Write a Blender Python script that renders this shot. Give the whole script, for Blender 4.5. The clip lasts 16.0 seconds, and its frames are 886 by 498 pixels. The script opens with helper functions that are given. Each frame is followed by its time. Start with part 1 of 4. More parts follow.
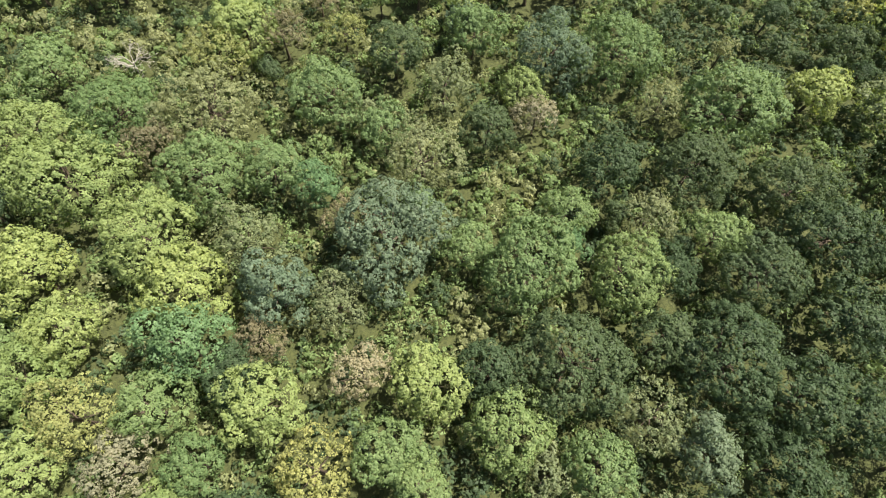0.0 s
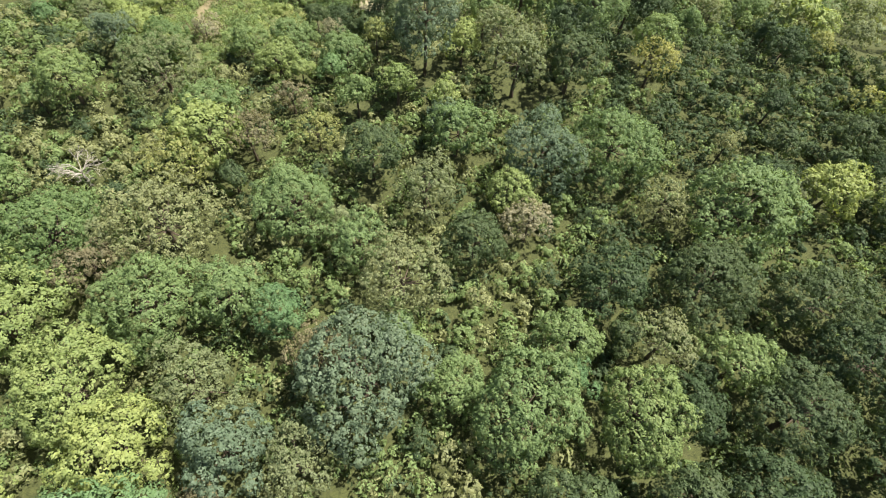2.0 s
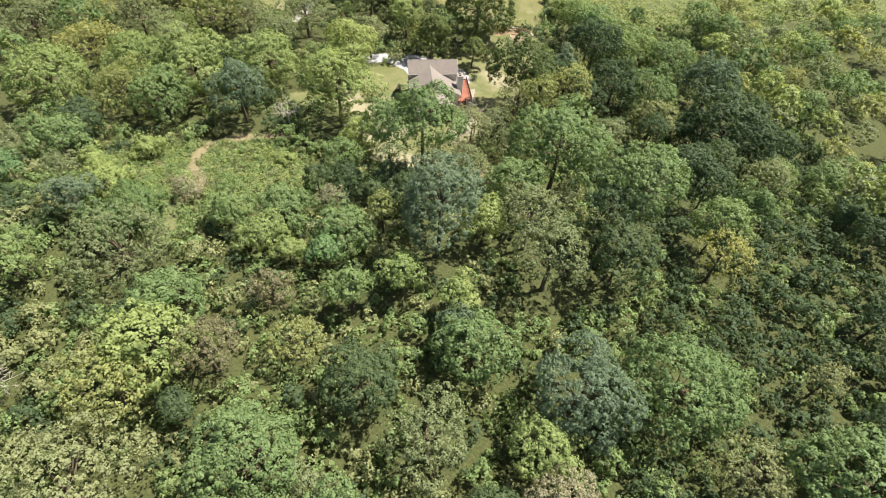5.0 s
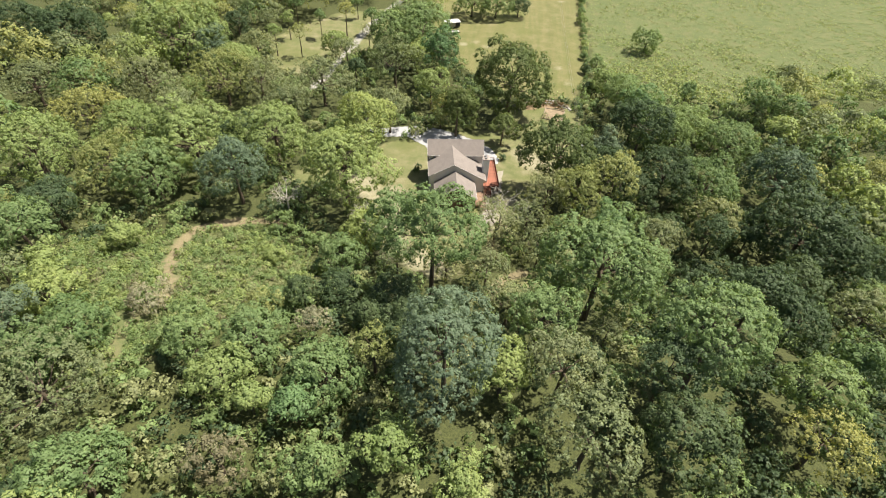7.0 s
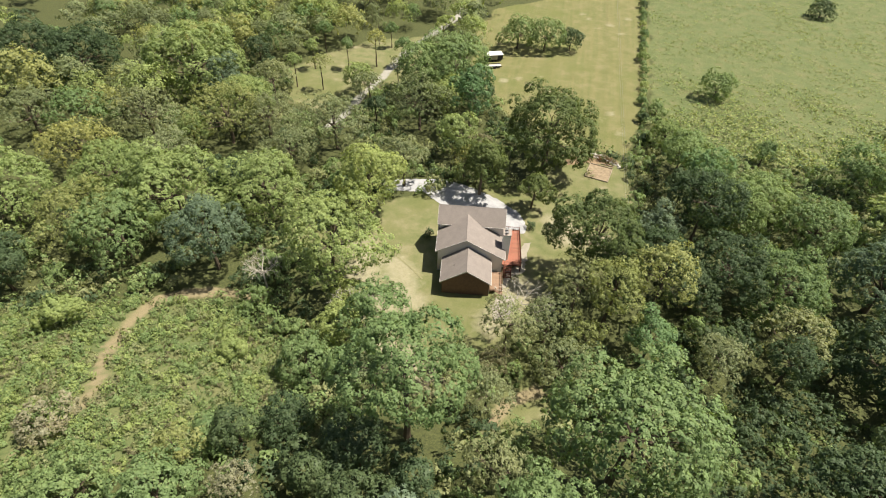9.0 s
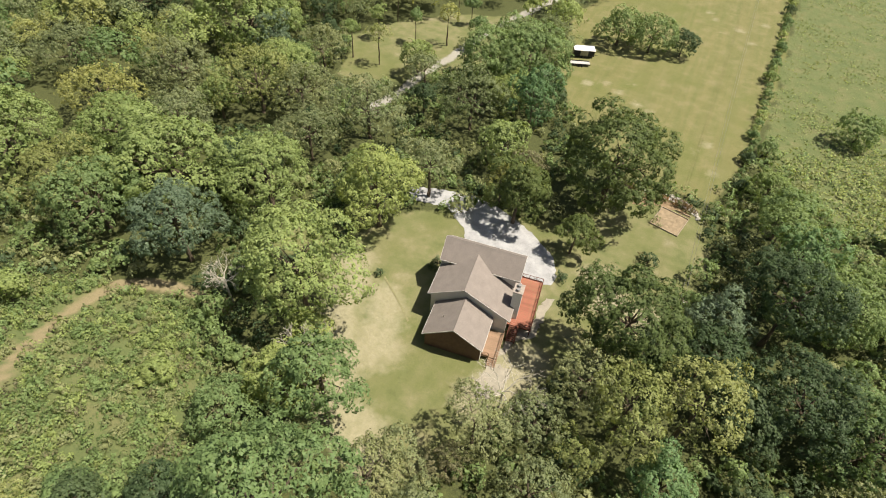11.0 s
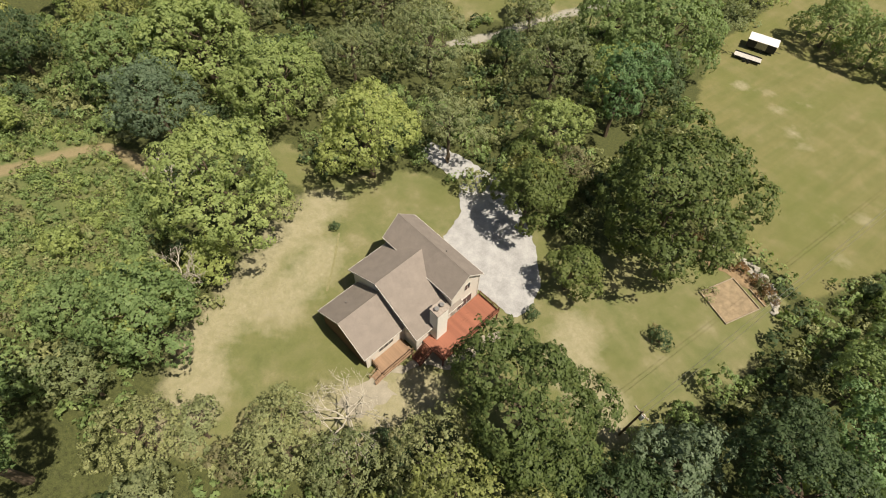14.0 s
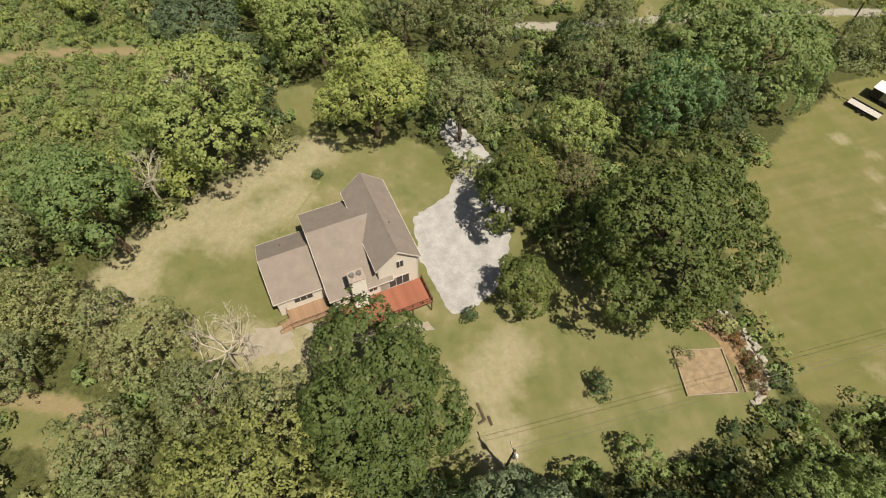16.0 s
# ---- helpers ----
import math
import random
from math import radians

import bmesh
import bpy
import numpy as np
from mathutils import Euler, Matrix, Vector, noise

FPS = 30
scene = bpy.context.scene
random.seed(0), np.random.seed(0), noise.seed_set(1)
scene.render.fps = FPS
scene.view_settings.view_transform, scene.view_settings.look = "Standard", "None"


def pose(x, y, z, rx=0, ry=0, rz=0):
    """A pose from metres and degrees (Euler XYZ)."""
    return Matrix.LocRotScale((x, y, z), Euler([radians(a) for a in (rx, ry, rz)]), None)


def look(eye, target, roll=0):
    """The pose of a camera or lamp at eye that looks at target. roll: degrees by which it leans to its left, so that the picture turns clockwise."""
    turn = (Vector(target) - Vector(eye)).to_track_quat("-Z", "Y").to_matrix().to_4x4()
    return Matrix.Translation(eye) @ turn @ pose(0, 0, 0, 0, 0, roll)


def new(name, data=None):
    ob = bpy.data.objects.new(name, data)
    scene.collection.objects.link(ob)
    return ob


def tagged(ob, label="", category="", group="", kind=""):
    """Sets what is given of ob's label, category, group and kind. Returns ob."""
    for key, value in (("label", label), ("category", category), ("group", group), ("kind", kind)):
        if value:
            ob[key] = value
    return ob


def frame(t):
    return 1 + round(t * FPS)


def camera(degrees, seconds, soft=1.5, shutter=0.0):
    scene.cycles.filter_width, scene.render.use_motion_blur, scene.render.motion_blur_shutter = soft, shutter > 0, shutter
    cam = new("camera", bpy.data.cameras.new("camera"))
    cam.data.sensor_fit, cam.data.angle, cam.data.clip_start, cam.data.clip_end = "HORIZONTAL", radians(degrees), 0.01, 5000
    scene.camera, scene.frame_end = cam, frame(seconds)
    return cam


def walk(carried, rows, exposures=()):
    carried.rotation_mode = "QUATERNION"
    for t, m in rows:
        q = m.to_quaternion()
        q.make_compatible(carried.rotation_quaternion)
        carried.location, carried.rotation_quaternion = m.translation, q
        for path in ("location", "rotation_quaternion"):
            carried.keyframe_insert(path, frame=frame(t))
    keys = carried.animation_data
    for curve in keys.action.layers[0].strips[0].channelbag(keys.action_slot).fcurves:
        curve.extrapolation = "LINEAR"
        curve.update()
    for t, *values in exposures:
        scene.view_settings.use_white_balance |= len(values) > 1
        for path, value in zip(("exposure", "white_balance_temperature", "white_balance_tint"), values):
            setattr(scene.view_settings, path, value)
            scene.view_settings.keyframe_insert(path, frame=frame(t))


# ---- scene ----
cam = camera(79.9, 16.0, soft=1.05)
PATH = [
    (0, (-0.631, -1.303, 100.854), (-0.53, -0.421, 99.061), 6.8),
    (0.5, (0.058, 2.395, 99.304), (0.168, 3.318, 97.533), 6.6),
    (1, (0.764, 6.11, 97.916), (0.879, 7.085, 96.174), 6.2),
    (1.5, (1.5, 10.095, 96.704), (1.618, 11.118, 94.99), 5.7),
    (2, (1.932, 14.49, 95.561), (2.05, 15.557, 93.874), 5.5),
    (2.5, (2.205, 19.2, 94.524), (2.309, 20.31, 92.864), 5.5),
    (3, (2.435, 24.148, 93.521), (2.533, 25.304, 91.892), 5.5),
    (3.5, (2.623, 29.456, 92.842), (2.718, 30.656, 91.245), 5.5),
    (4, (3.0, 35.043, 92.295), (3.083, 36.287, 90.731), 5.2),
    (4.5, (3.51, 41.102, 91.817), (3.578, 42.383, 90.283), 4.8),
    (4.7, (3.646, 43.586, 91.506), (3.702, 44.882, 89.984), 4.7),
    (6.8, (5.544, 69.907, 86.192), (5.473, 71.335, 84.794), 3.6),
    (7, (5.852, 72.652, 85.978), (5.768, 74.084, 84.584), 3.6),
    (7.5, (6.864, 79.701, 85.679), (6.75, 81.139, 84.294), 3.4),
    (8, (8.028, 86.69, 85.075), (7.868, 88.13, 83.696), 3.2),
    (8.5, (9.49, 93.932, 83.954), (9.277, 95.372, 82.583), 2.9),
    (9, (11.213, 101.282, 82.399), (10.941, 102.713, 81.029), 2.5),
    (9.2, (12.003, 104.129, 81.846), (11.702, 105.552, 80.473), 2.4),
    (11.3, (20.389, 132.741, 77.818), (19.82, 133.952, 76.332), 4.6),
    (11.5, (21.419, 135.332, 77.38), (20.835, 136.519, 75.881), 4.5),
    (12, (24.236, 141.449, 76.054), (23.601, 142.57, 74.524), 4.3),
    (12.5, (27.062, 147.288, 74.753), (26.355, 148.323, 73.194), 4.1),
    (13, (29.925, 153.005, 73.529), (29.143, 153.936, 71.941), 4.0),
    (13.5, (32.823, 158.649, 72.428), (31.971, 159.473, 70.817), 3.8),
    (14, (35.489, 163.926, 71.408), (34.583, 164.653, 69.78), 3.7),
    (14.5, (37.931, 169.27, 70.198), (36.984, 169.914, 68.558), 3.6),
    (15, (40.236, 174.498, 69.051), (39.245, 175.048, 67.403), 3.3),
    (15.5, (42.419, 179.99, 68.091), (41.386, 180.431, 66.436), 2.8),
    (16, (44.54, 185.226, 66.903), (43.472, 185.571, 65.247), 2.4),
]
walk(cam, [(t, look(eye, target, roll)) for t, eye, target, roll in PATH], [(0, 1.1, 6650, 10), (4.5, 1.09, 6700, 10), (7, 0.97, 6800, 10), (9, 0.84, 6900, 10), (12.5, 0.56, 7250, 10), (14, 0.43, 7500, 10), (16, 0.31, 7650, 10)])

# ---- light ----
SUN_EL, SUN_AZ = 64.0, 67.0
world = bpy.data.worlds.new("sky")
scene.world = world
world.use_nodes = True
wn, wl = world.node_tree.nodes, world.node_tree.links
sky = wn.new("ShaderNodeTexSky")
sky.sky_type = "NISHITA"
sky.sun_disc = False
sky.sun_elevation, sky.sun_rotation = radians(SUN_EL), radians(SUN_AZ)
sky.dust_density = 2.0
wl.new(sky.outputs[0], wn["Background"].inputs[0])
wn["Background"].inputs[1].default_value = 0.052
sun = new("sun", bpy.data.lights.new("sun", "SUN"))
sun.data.energy, sun.data.angle, sun.data.color = 5.0, radians(0.6), (1.0, 0.95, 0.86)
sun.matrix_world = look((0, 0, 200), (-math.sin(radians(SUN_AZ)) * math.cos(radians(SUN_EL)), -math.cos(radians(SUN_AZ)) * math.cos(radians(SUN_EL)), 200 - math.sin(radians(SUN_EL))))

# ---- materials ----


def material(name, rough=0.8, metal=0.0):
    m = bpy.data.materials.new(name)
    m.use_nodes = True
    b = m.node_tree.nodes["Principled BSDF"]
    b.inputs["Roughness"].default_value = rough
    b.inputs["Metallic"].default_value = metal
    b.inputs["Specular IOR Level"].default_value = 0.3
    return m, m.node_tree.nodes, m.node_tree.links, b


def noise_tex(n, l, scale, detail=4.0, rough=0.6, coord="Object"):
    tc = n.new("ShaderNodeTexCoord")
    t = n.new("ShaderNodeTexNoise")
    t.inputs["Scale"].default_value, t.inputs["Detail"].default_value, t.inputs["Roughness"].default_value = scale, detail, rough
    l.new(tc.outputs[coord], t.inputs["Vector"])
    return t.outputs["Fac"]


def ramp(n, l, fac, stops):
    r = n.new("ShaderNodeValToRGB")
    e = r.color_ramp.elements
    while len(e) < len(stops):
        e.new(0.5)
    for k, (p, c) in zip(e, stops):
        k.position, k.color = p, (*c, 1) if len(c) == 3 else c
    l.new(fac, r.inputs[0])
    return r.outputs[0]


def mix(n, l, fac, a, b, mode="MIX"):
    m = n.new("ShaderNodeMix")
    m.data_type, m.blend_type = "RGBA", mode
    for sock, v in ((m.inputs[0], fac), (m.inputs[6], a), (m.inputs[7], b)):
        if hasattr(v, "links"):
            l.new(v, sock)
        elif isinstance(v, (int, float)):
            sock.default_value = v
        else:
            sock.default_value = (*v, 1)
    return m.outputs[2]


def bump(n, l, b, height, strength, dist):
    k = n.new("ShaderNodeBump")
    k.inputs["Strength"].default_value, k.inputs["Distance"].default_value = strength, dist
    l.new(height, k.inputs["Height"])
    l.new(k.outputs[0], b.inputs["Normal"])


def plain(name, c, rough=0.7, metal=0.0, vary=0.25, scale=3.0, fine=0.15, bumpy=0.2):
    """A painted, stained or mineral surface with blotches, fine grain and slight relief."""
    m, n, l, b = material(name, rough, metal)
    big = noise_tex(n, l, scale, 5)
    small = noise_tex(n, l, scale * 14, 3)
    lo, hi = [v * (1 - vary) for v in c], [min(1, v * (1 + vary)) for v in c]
    col = ramp(n, l, big, [(0.3, lo), (0.7, hi)])
    col = mix(n, l, fine, col, ramp(n, l, small, [(0.3, [v * 0.4 for v in c]), (0.75, [min(1, v * 1.5) for v in c])]))
    l.new(col, b.inputs["Base Color"])
    bump(n, l, b, small, bumpy, 0.02)
    return m


def leaves(name, c, warm, spread=0.16):
    """Foliage: every clump its own shade, every tree its own tint, light shining through."""
    m, n, l, b = material(name, 0.55)
    geo_n, info = n.new("ShaderNodeNewGeometry"), n.new("ShaderNodeObjectInfo")
    dark, light = [v * (1 - spread) for v in c], [v * (1 + spread) for v in c]
    col = ramp(n, l, geo_n.outputs["Random Per Island"], [(0.0, dark), (0.5, c), (0.95, light), (1.0, [0.5 * (p + q) for p, q in zip(c, warm)])])
    patch = noise_tex(n, l, 0.55, 3)
    tint = ramp(n, l, info.outputs["Random"], [(0.0, (0.84, 0.88, 0.8)), (0.5, (1.0, 1.0, 0.97)), (1.0, (1.2, 1.12, 1.0))])
    col = mix(n, l, 1.0, col, tint, "MULTIPLY")
    tone = ramp(n, l, patch, [(0.3, (0.87, 0.91, 0.87)), (0.7, (1.14, 1.09, 1.02))])
    col = mix(n, l, 1.0, col, tone, "MULTIPLY")
    l.new(col, b.inputs["Base Color"])
    b.inputs["Specular IOR Level"].default_value = 0.22
    tr = n.new("ShaderNodeBsdfTranslucent")
    l.new(mix(n, l, 1.0, col, (1.25, 1.2, 0.6), "MULTIPLY"), tr.inputs[0])
    ms = n.new("ShaderNodeMixShader")
    ms.inputs[0].default_value = 0.36
    l.new(b.outputs[0], ms.inputs[1])
    l.new(tr.outputs[0], ms.inputs[2])
    l.new(ms.outputs[0], n["Material Output"].inputs[0])
    return m


LEAF = {
    "green": leaves("green_leaves", (0.176, 0.256, 0.117), (0.337, 0.359, 0.170)),
    "dark": leaves("dark_green_leaves", (0.083, 0.126, 0.067), (0.157, 0.179, 0.103)),
    "oak": leaves("oak_leaves", (0.108, 0.15, 0.058), (0.2, 0.215, 0.09)),
    "yellow": leaves("yellow_green_leaves", (0.254, 0.324, 0.135), (0.353, 0.400, 0.177)),
    "gold": leaves("golden_leaves", (0.284, 0.312, 0.133), (0.385, 0.374, 0.170)),
    "olive": leaves("olive_leaves", (0.224, 0.261, 0.148), (0.309, 0.321, 0.192)),
    "blue": leaves("grey_green_leaves", (0.145, 0.205, 0.143), (0.240, 0.290, 0.223)),
    "emerald": leaves("bright_green_leaves", (0.145, 0.245, 0.124), (0.200, 0.300, 0.162)),
    "brown": leaves("russet_leaves", (0.212, 0.198, 0.128), (0.3, 0.26, 0.18)),
    "pale": leaves("faded_leaves", (0.3, 0.29, 0.21), (0.38, 0.36, 0.28)),
}
LEAF["rust"] = leaves("rust_brown_weeds", (0.2, 0.125, 0.07), (0.28, 0.19, 0.11))
BARK = plain("bark", (0.11, 0.085, 0.06), 0.9, vary=0.35, bumpy=0.6)
DEADWOOD = plain("bleached_wood", (0.42, 0.39, 0.33), 0.85, vary=0.2)

# ---- ground ----


def smooth(a):
    a = np.clip(a, 0, 1)
    return a * a * (3 - 2 * a)


def height(x, y):
    """The lie of the land: a wooded rise to the south, level yard and fields."""
    return float(14 * smooth((160 - y) / 45) - 1.5 * smooth((110 - y) / 40) + 1.4 * smooth((193 - y) / 22))


def inside(x, y, poly):
    r = np.zeros(np.shape(x), bool)
    for (x0, y0), (x1, y1) in zip(poly, poly[1:] + poly[:1]):
        if y0 != y1:
            r ^= ((y0 > y) != (y1 > y)) & (x < (x1 - x0) * (y - y0) / (y1 - y0) + x0)
    return r


def near_line(x, y, pts):
    d = np.full(np.shape(x), 1e9)
    for (x0, y0), (x1, y1) in zip(pts, pts[1:]):
        k = np.clip(((x - x0) * (x1 - x0) + (y - y0) * (y1 - y0)) / ((x1 - x0) ** 2 + (y1 - y0) ** 2), 0, 1)
        d = np.minimum(d, np.hypot(x - x0 - k * (x1 - x0), y - y0 - k * (y1 - y0)))
    return d


YARD = [(-27, 196), (-14, 206), (-3, 211), (9, 214), (18, 226), (26, 236), (34, 236), (39, 225), (37, 208), (37, 194), (29, 188), (19, 176), (11, 160), (8, 152), (0, 147), (-8, 153), (-15, 164), (-19, 174), (-27, 182), (-40, 178), (-41, 186), (-28, 188)]
STRIP = [(27, 238), (37, 238), (41, 252), (45, 275), (48, 310), (51, 380), (52, 460), (10, 460), (12, 370), (-16, 345), (-20, 320), (-16, 285), (-8, 268), (-3, 258), (5, 247), (17, 239)]
MEADOW = [(46, 266), (58, 250), (68, 243), (88, 244), (112, 254), (180, 262), (330, 300), (330, 520), (54, 520), (52, 380), (48, 310)]
CLEARING = [(-80, 145), (-60, 157), (-40, 160), (-26, 150), (-20, 138), (-24, 128), (-36, 118), (-48, 106), (-56, 112), (-62, 130)]
SOUTH = [(10, 141), (12, 151), (19, 156), (22, 150), (17, 142)]
GLADE = [(-66, 241), (-77, 264), (-68, 283), (-53, 299), (-36, 306), (-27, 290), (-30, 272), (-40, 260), (-50, 247), (-57, 238)]
PATHS = [[(-46, 112), (-47.5, 121), (-46.2, 127.5), (-47.5, 133), (-53.5, 141.4), (-56.8, 149.5), (-56.8, 157), (-52, 160.5), (-44, 162.7), (-36, 163)], [(12, 144), (14, 150), (19, 154)]]
SAND = [[(-13, 178), (-9, 168)], [(-24, 184), (-19, 174), (-15, 166), (-9, 157), (0, 151)], [(9, 168), (13, 173), (14, 179)], [(20, 204), (24, 199)], [(31, 199), (32.5, 198)]]
PATCHES = [(12.7, 272), (6, 276), (2, 279), (9, 282), (16, 270), (-3, 276), (30, 258), (33, 262), (36, 250), (28, 335), (33, 340), (38, 332), (25, 345), (41, 350), (22, 350)]
ROAD = [(-50, 231), (-47.5, 240), (-46.5, 252), (-44, 268), (-42, 286), (-37, 306), (-30, 330), (-28, 380)]


def ground_sheet():
    xs = np.concatenate([[-2500, -900, -420, -260], np.arange(-160, 171, 1.5), [260, 420, 900, 2500]])
    ys = np.concatenate([[-2500, -800, -250, -90], np.arange(-40, 381, 1.5), [460, 560, 900, 2500]])
    X, Y = np.meshgrid(xs, ys)
    Z = 14 * smooth((160 - Y) / 45) - 1.5 * smooth((110 - Y) / 40) + 1.4 * smooth((193 - Y) / 22)
    me = bpy.data.meshes.new("ground")
    nx, ny = len(xs), len(ys)
    i = (np.arange(ny - 1)[:, None] * nx + np.arange(nx - 1)).ravel()
    faces = np.stack([i, i + 1, i + nx + 1, i + nx], 1)
    me.from_pydata(np.stack([X, Y, Z], -1).reshape(-1, 3).tolist(), [], faces.tolist())
    wob = np.array([noise.noise((x * 0.13, y * 0.13, 3.0)) + 0.6 * noise.noise((x * 0.5, y * 0.5, 9.0)) for x, y in zip(X.ravel(), Y.ravel())]).reshape(X.shape) * 2.2
    Xw, Yw = X + wob, Y + np.roll(wob, 7, 0)
    masks = {
        "lawn": inside(Xw, Yw, YARD) | inside(Xw, Yw, GLADE) | inside(Xw, Yw, SOUTH),
        "mown": inside(X + wob * 0.3, Y + wob * 0.3, STRIP),
        "meadow": inside(Xw, Yw, MEADOW) | inside(Xw, Yw, CLEARING),
        "bare": np.clip(1.5 - np.minimum(near_line(X, Y, PATHS[0]), near_line(X, Y, PATHS[1])) * 0.9 + wob * 0.15, 0, 1) * np.clip((Y - 98) / 45, 0.4, 1),
        "sand": np.clip(1.25 - np.minimum.reduce([near_line(X, Y, q) for q in SAND] + [np.hypot(X - a, Y - b_) * 1.6 + 1.6 for a, b_ in PATCHES]) * 0.25 + wob * 0.25, 0, 0.72),
        "gravel": np.clip(1.6 - near_line(X, Y, ROAD) * 0.75 + wob * 0.2, 0, 0.8),
    }
    for k, v in masks.items():
        v = v.astype(float)
        if k in ("lawn", "mown", "meadow"):
            v[1:-1, 1:-1] = (v[1:-1, 1:-1] * 2 + v[:-2, 1:-1] + v[2:, 1:-1] + v[1:-1, :-2] + v[1:-1, 2:]) / 6
        a = me.attributes.new(k, "FLOAT", "POINT")
        a.data.foreach_set("value", v.ravel().astype(np.float32))
    me.shade_smooth()
    ob = tagged(new("ground", me), "woodland floor, mown lawn, dirt track and weedy meadow", "ground", kind="structure")
    m, n, l, b = material("ground_cover", 0.95)

    def cover(name, width=0.35):
        at = n.new("ShaderNodeAttribute")
        at.attribute_name = name
        j = noise_tex(n, l, 0.9, 5)
        ad = n.new("ShaderNodeMath")
        ad.operation = "MULTIPLY_ADD"
        l.new(j, ad.inputs[0])
        ad.inputs[1].default_value, ad.inputs[2].default_value = 0.9, -0.45
        s = n.new("ShaderNodeMath")
        s.operation = "ADD"
        l.new(at.outputs["Fac"], s.inputs[0])
        l.new(ad.outputs[0], s.inputs[1])
        return ramp(n, l, s.outputs[0], [(0.5 - width / 2, (0, 0, 0)), (0.5 + width / 2, (1, 1, 1))])

    n1, n2, n3, n4 = (noise_tex(n, l, s, d) for s, d in ((0.045, 4), (0.22, 5), (2.2, 4), (11.0, 3)))
    # floor tones taken well down so their colour deepens the shade between trees
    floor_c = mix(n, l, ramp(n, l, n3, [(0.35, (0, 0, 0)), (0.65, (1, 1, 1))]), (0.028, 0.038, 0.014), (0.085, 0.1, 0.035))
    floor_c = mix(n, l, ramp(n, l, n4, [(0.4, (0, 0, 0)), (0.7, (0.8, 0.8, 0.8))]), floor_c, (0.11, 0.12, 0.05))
    lawn_c = ramp(n, l, n2, [(0.3, (0.12, 0.142, 0.058)), (0.44, (0.162, 0.175, 0.08)), (0.58, (0.205, 0.2, 0.108)), (0.72, (0.285, 0.262, 0.175))])
    lawn_c = mix(n, l, ramp(n, l, n1, [(0.42, (0, 0, 0)), (0.62, (0.6, 0.6, 0.6))]), lawn_c, (0.138, 0.153, 0.056))
    mown_c = ramp(n, l, n2, [(0.25, (0.14, 0.147, 0.058)), (0.5, (0.178, 0.18, 0.08)), (0.75, (0.25, 0.222, 0.13))])
    tc, mp, streak = n.new("ShaderNodeTexCoord"), n.new("ShaderNodeMapping"), n.new("ShaderNodeTexNoise")
    mp.inputs["Scale"].default_value = (0.55, 0.03, 1)
    mp.inputs["Rotation"].default_value = (0, 0, 0.06)
    l.new(tc.outputs["Object"], mp.inputs["Vector"])
    l.new(mp.outputs[0], streak.inputs["Vector"])
    streak.inputs["Scale"].default_value, streak.inputs["Detail"].default_value = 1.0, 3
    mown_c = mix(n, l, 0.3, mown_c, ramp(n, l, streak.outputs["Fac"], [(0.35, (0.11, 0.13, 0.04)), (0.65, (0.22, 0.19, 0.09))]))
    mown_c = mix(n, l, ramp(n, l, n1, [(0.5, (0, 0, 0)), (0.64, (0.55, 0.55, 0.55))]), mown_c, (0.125, 0.15, 0.045))
    mead_c = ramp(n, l, n2, [(0.3, (0.1, 0.135, 0.053)), (0.5, (0.134, 0.16, 0.067)), (0.7, (0.178, 0.178, 0.087))])
    mead_c = mix(n, l, ramp(n, l, n3, [(0.52, (0, 0, 0)), (0.66, (0.7, 0.7, 0.7))]), mead_c, (0.07, 0.1, 0.04))
    bare_c = mix(n, l, n3, (0.21, 0.175, 0.105), (0.3, 0.255, 0.165))
    grav_c = mix(n, l, n4, (0.27, 0.262, 0.245), (0.4, 0.39, 0.37))
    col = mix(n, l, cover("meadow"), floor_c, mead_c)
    col = mix(n, l, cover("lawn"), col, lawn_c)
    col = mix(n, l, cover("mown"), col, mown_c)
    col = mix(n, l, cover("bare", 0.5), col, bare_c)
    col = mix(n, l, cover("sand", 0.8), col, mix(n, l, n3, (0.27, 0.25, 0.165), (0.4, 0.37, 0.28)))
    col = mix(n, l, cover("gravel"), col, grav_c)
    col = mix(n, l, 0.34, col, ramp(n, l, n4, [(0.3, (0.03, 0.035, 0.015)), (0.7, (0.5, 0.47, 0.3))]), "OVERLAY")
    l.new(col, b.inputs["Base Color"])
    bump(n, l, b, n4, 0.6, 0.08)
    me.materials.append(m)
    return ob


ground_sheet()

# ---- mesh helpers ----


def part(name, bm, mat, parent, label=""):
    """Links a bmesh as one mesh object under a thing or a part."""
    me = bpy.data.meshes.new(name)
    bm.normal_update()
    bm.to_mesh(me)
    bm.free()
    me.materials.append(mat)
    ob = new(name, me)
    ob.parent = parent
    return tagged(ob, label)


def box(x0, x1, y0, y1, z0, z1, bev=0.0, bm=None):
    own = bm is None
    bm = bm or bmesh.new()
    m = Matrix.LocRotScale(((x0 + x1) / 2, (y0 + y1) / 2, (z0 + z1) / 2), None, (abs(x1 - x0), abs(y1 - y0), abs(z1 - z0)))
    g = bmesh.ops.create_cube(bm, size=1, matrix=m)
    if bev and own:
        bmesh.ops.bevel(bm, geom=bm.edges[:], offset=bev, segments=1, affect="EDGES")
    return bm


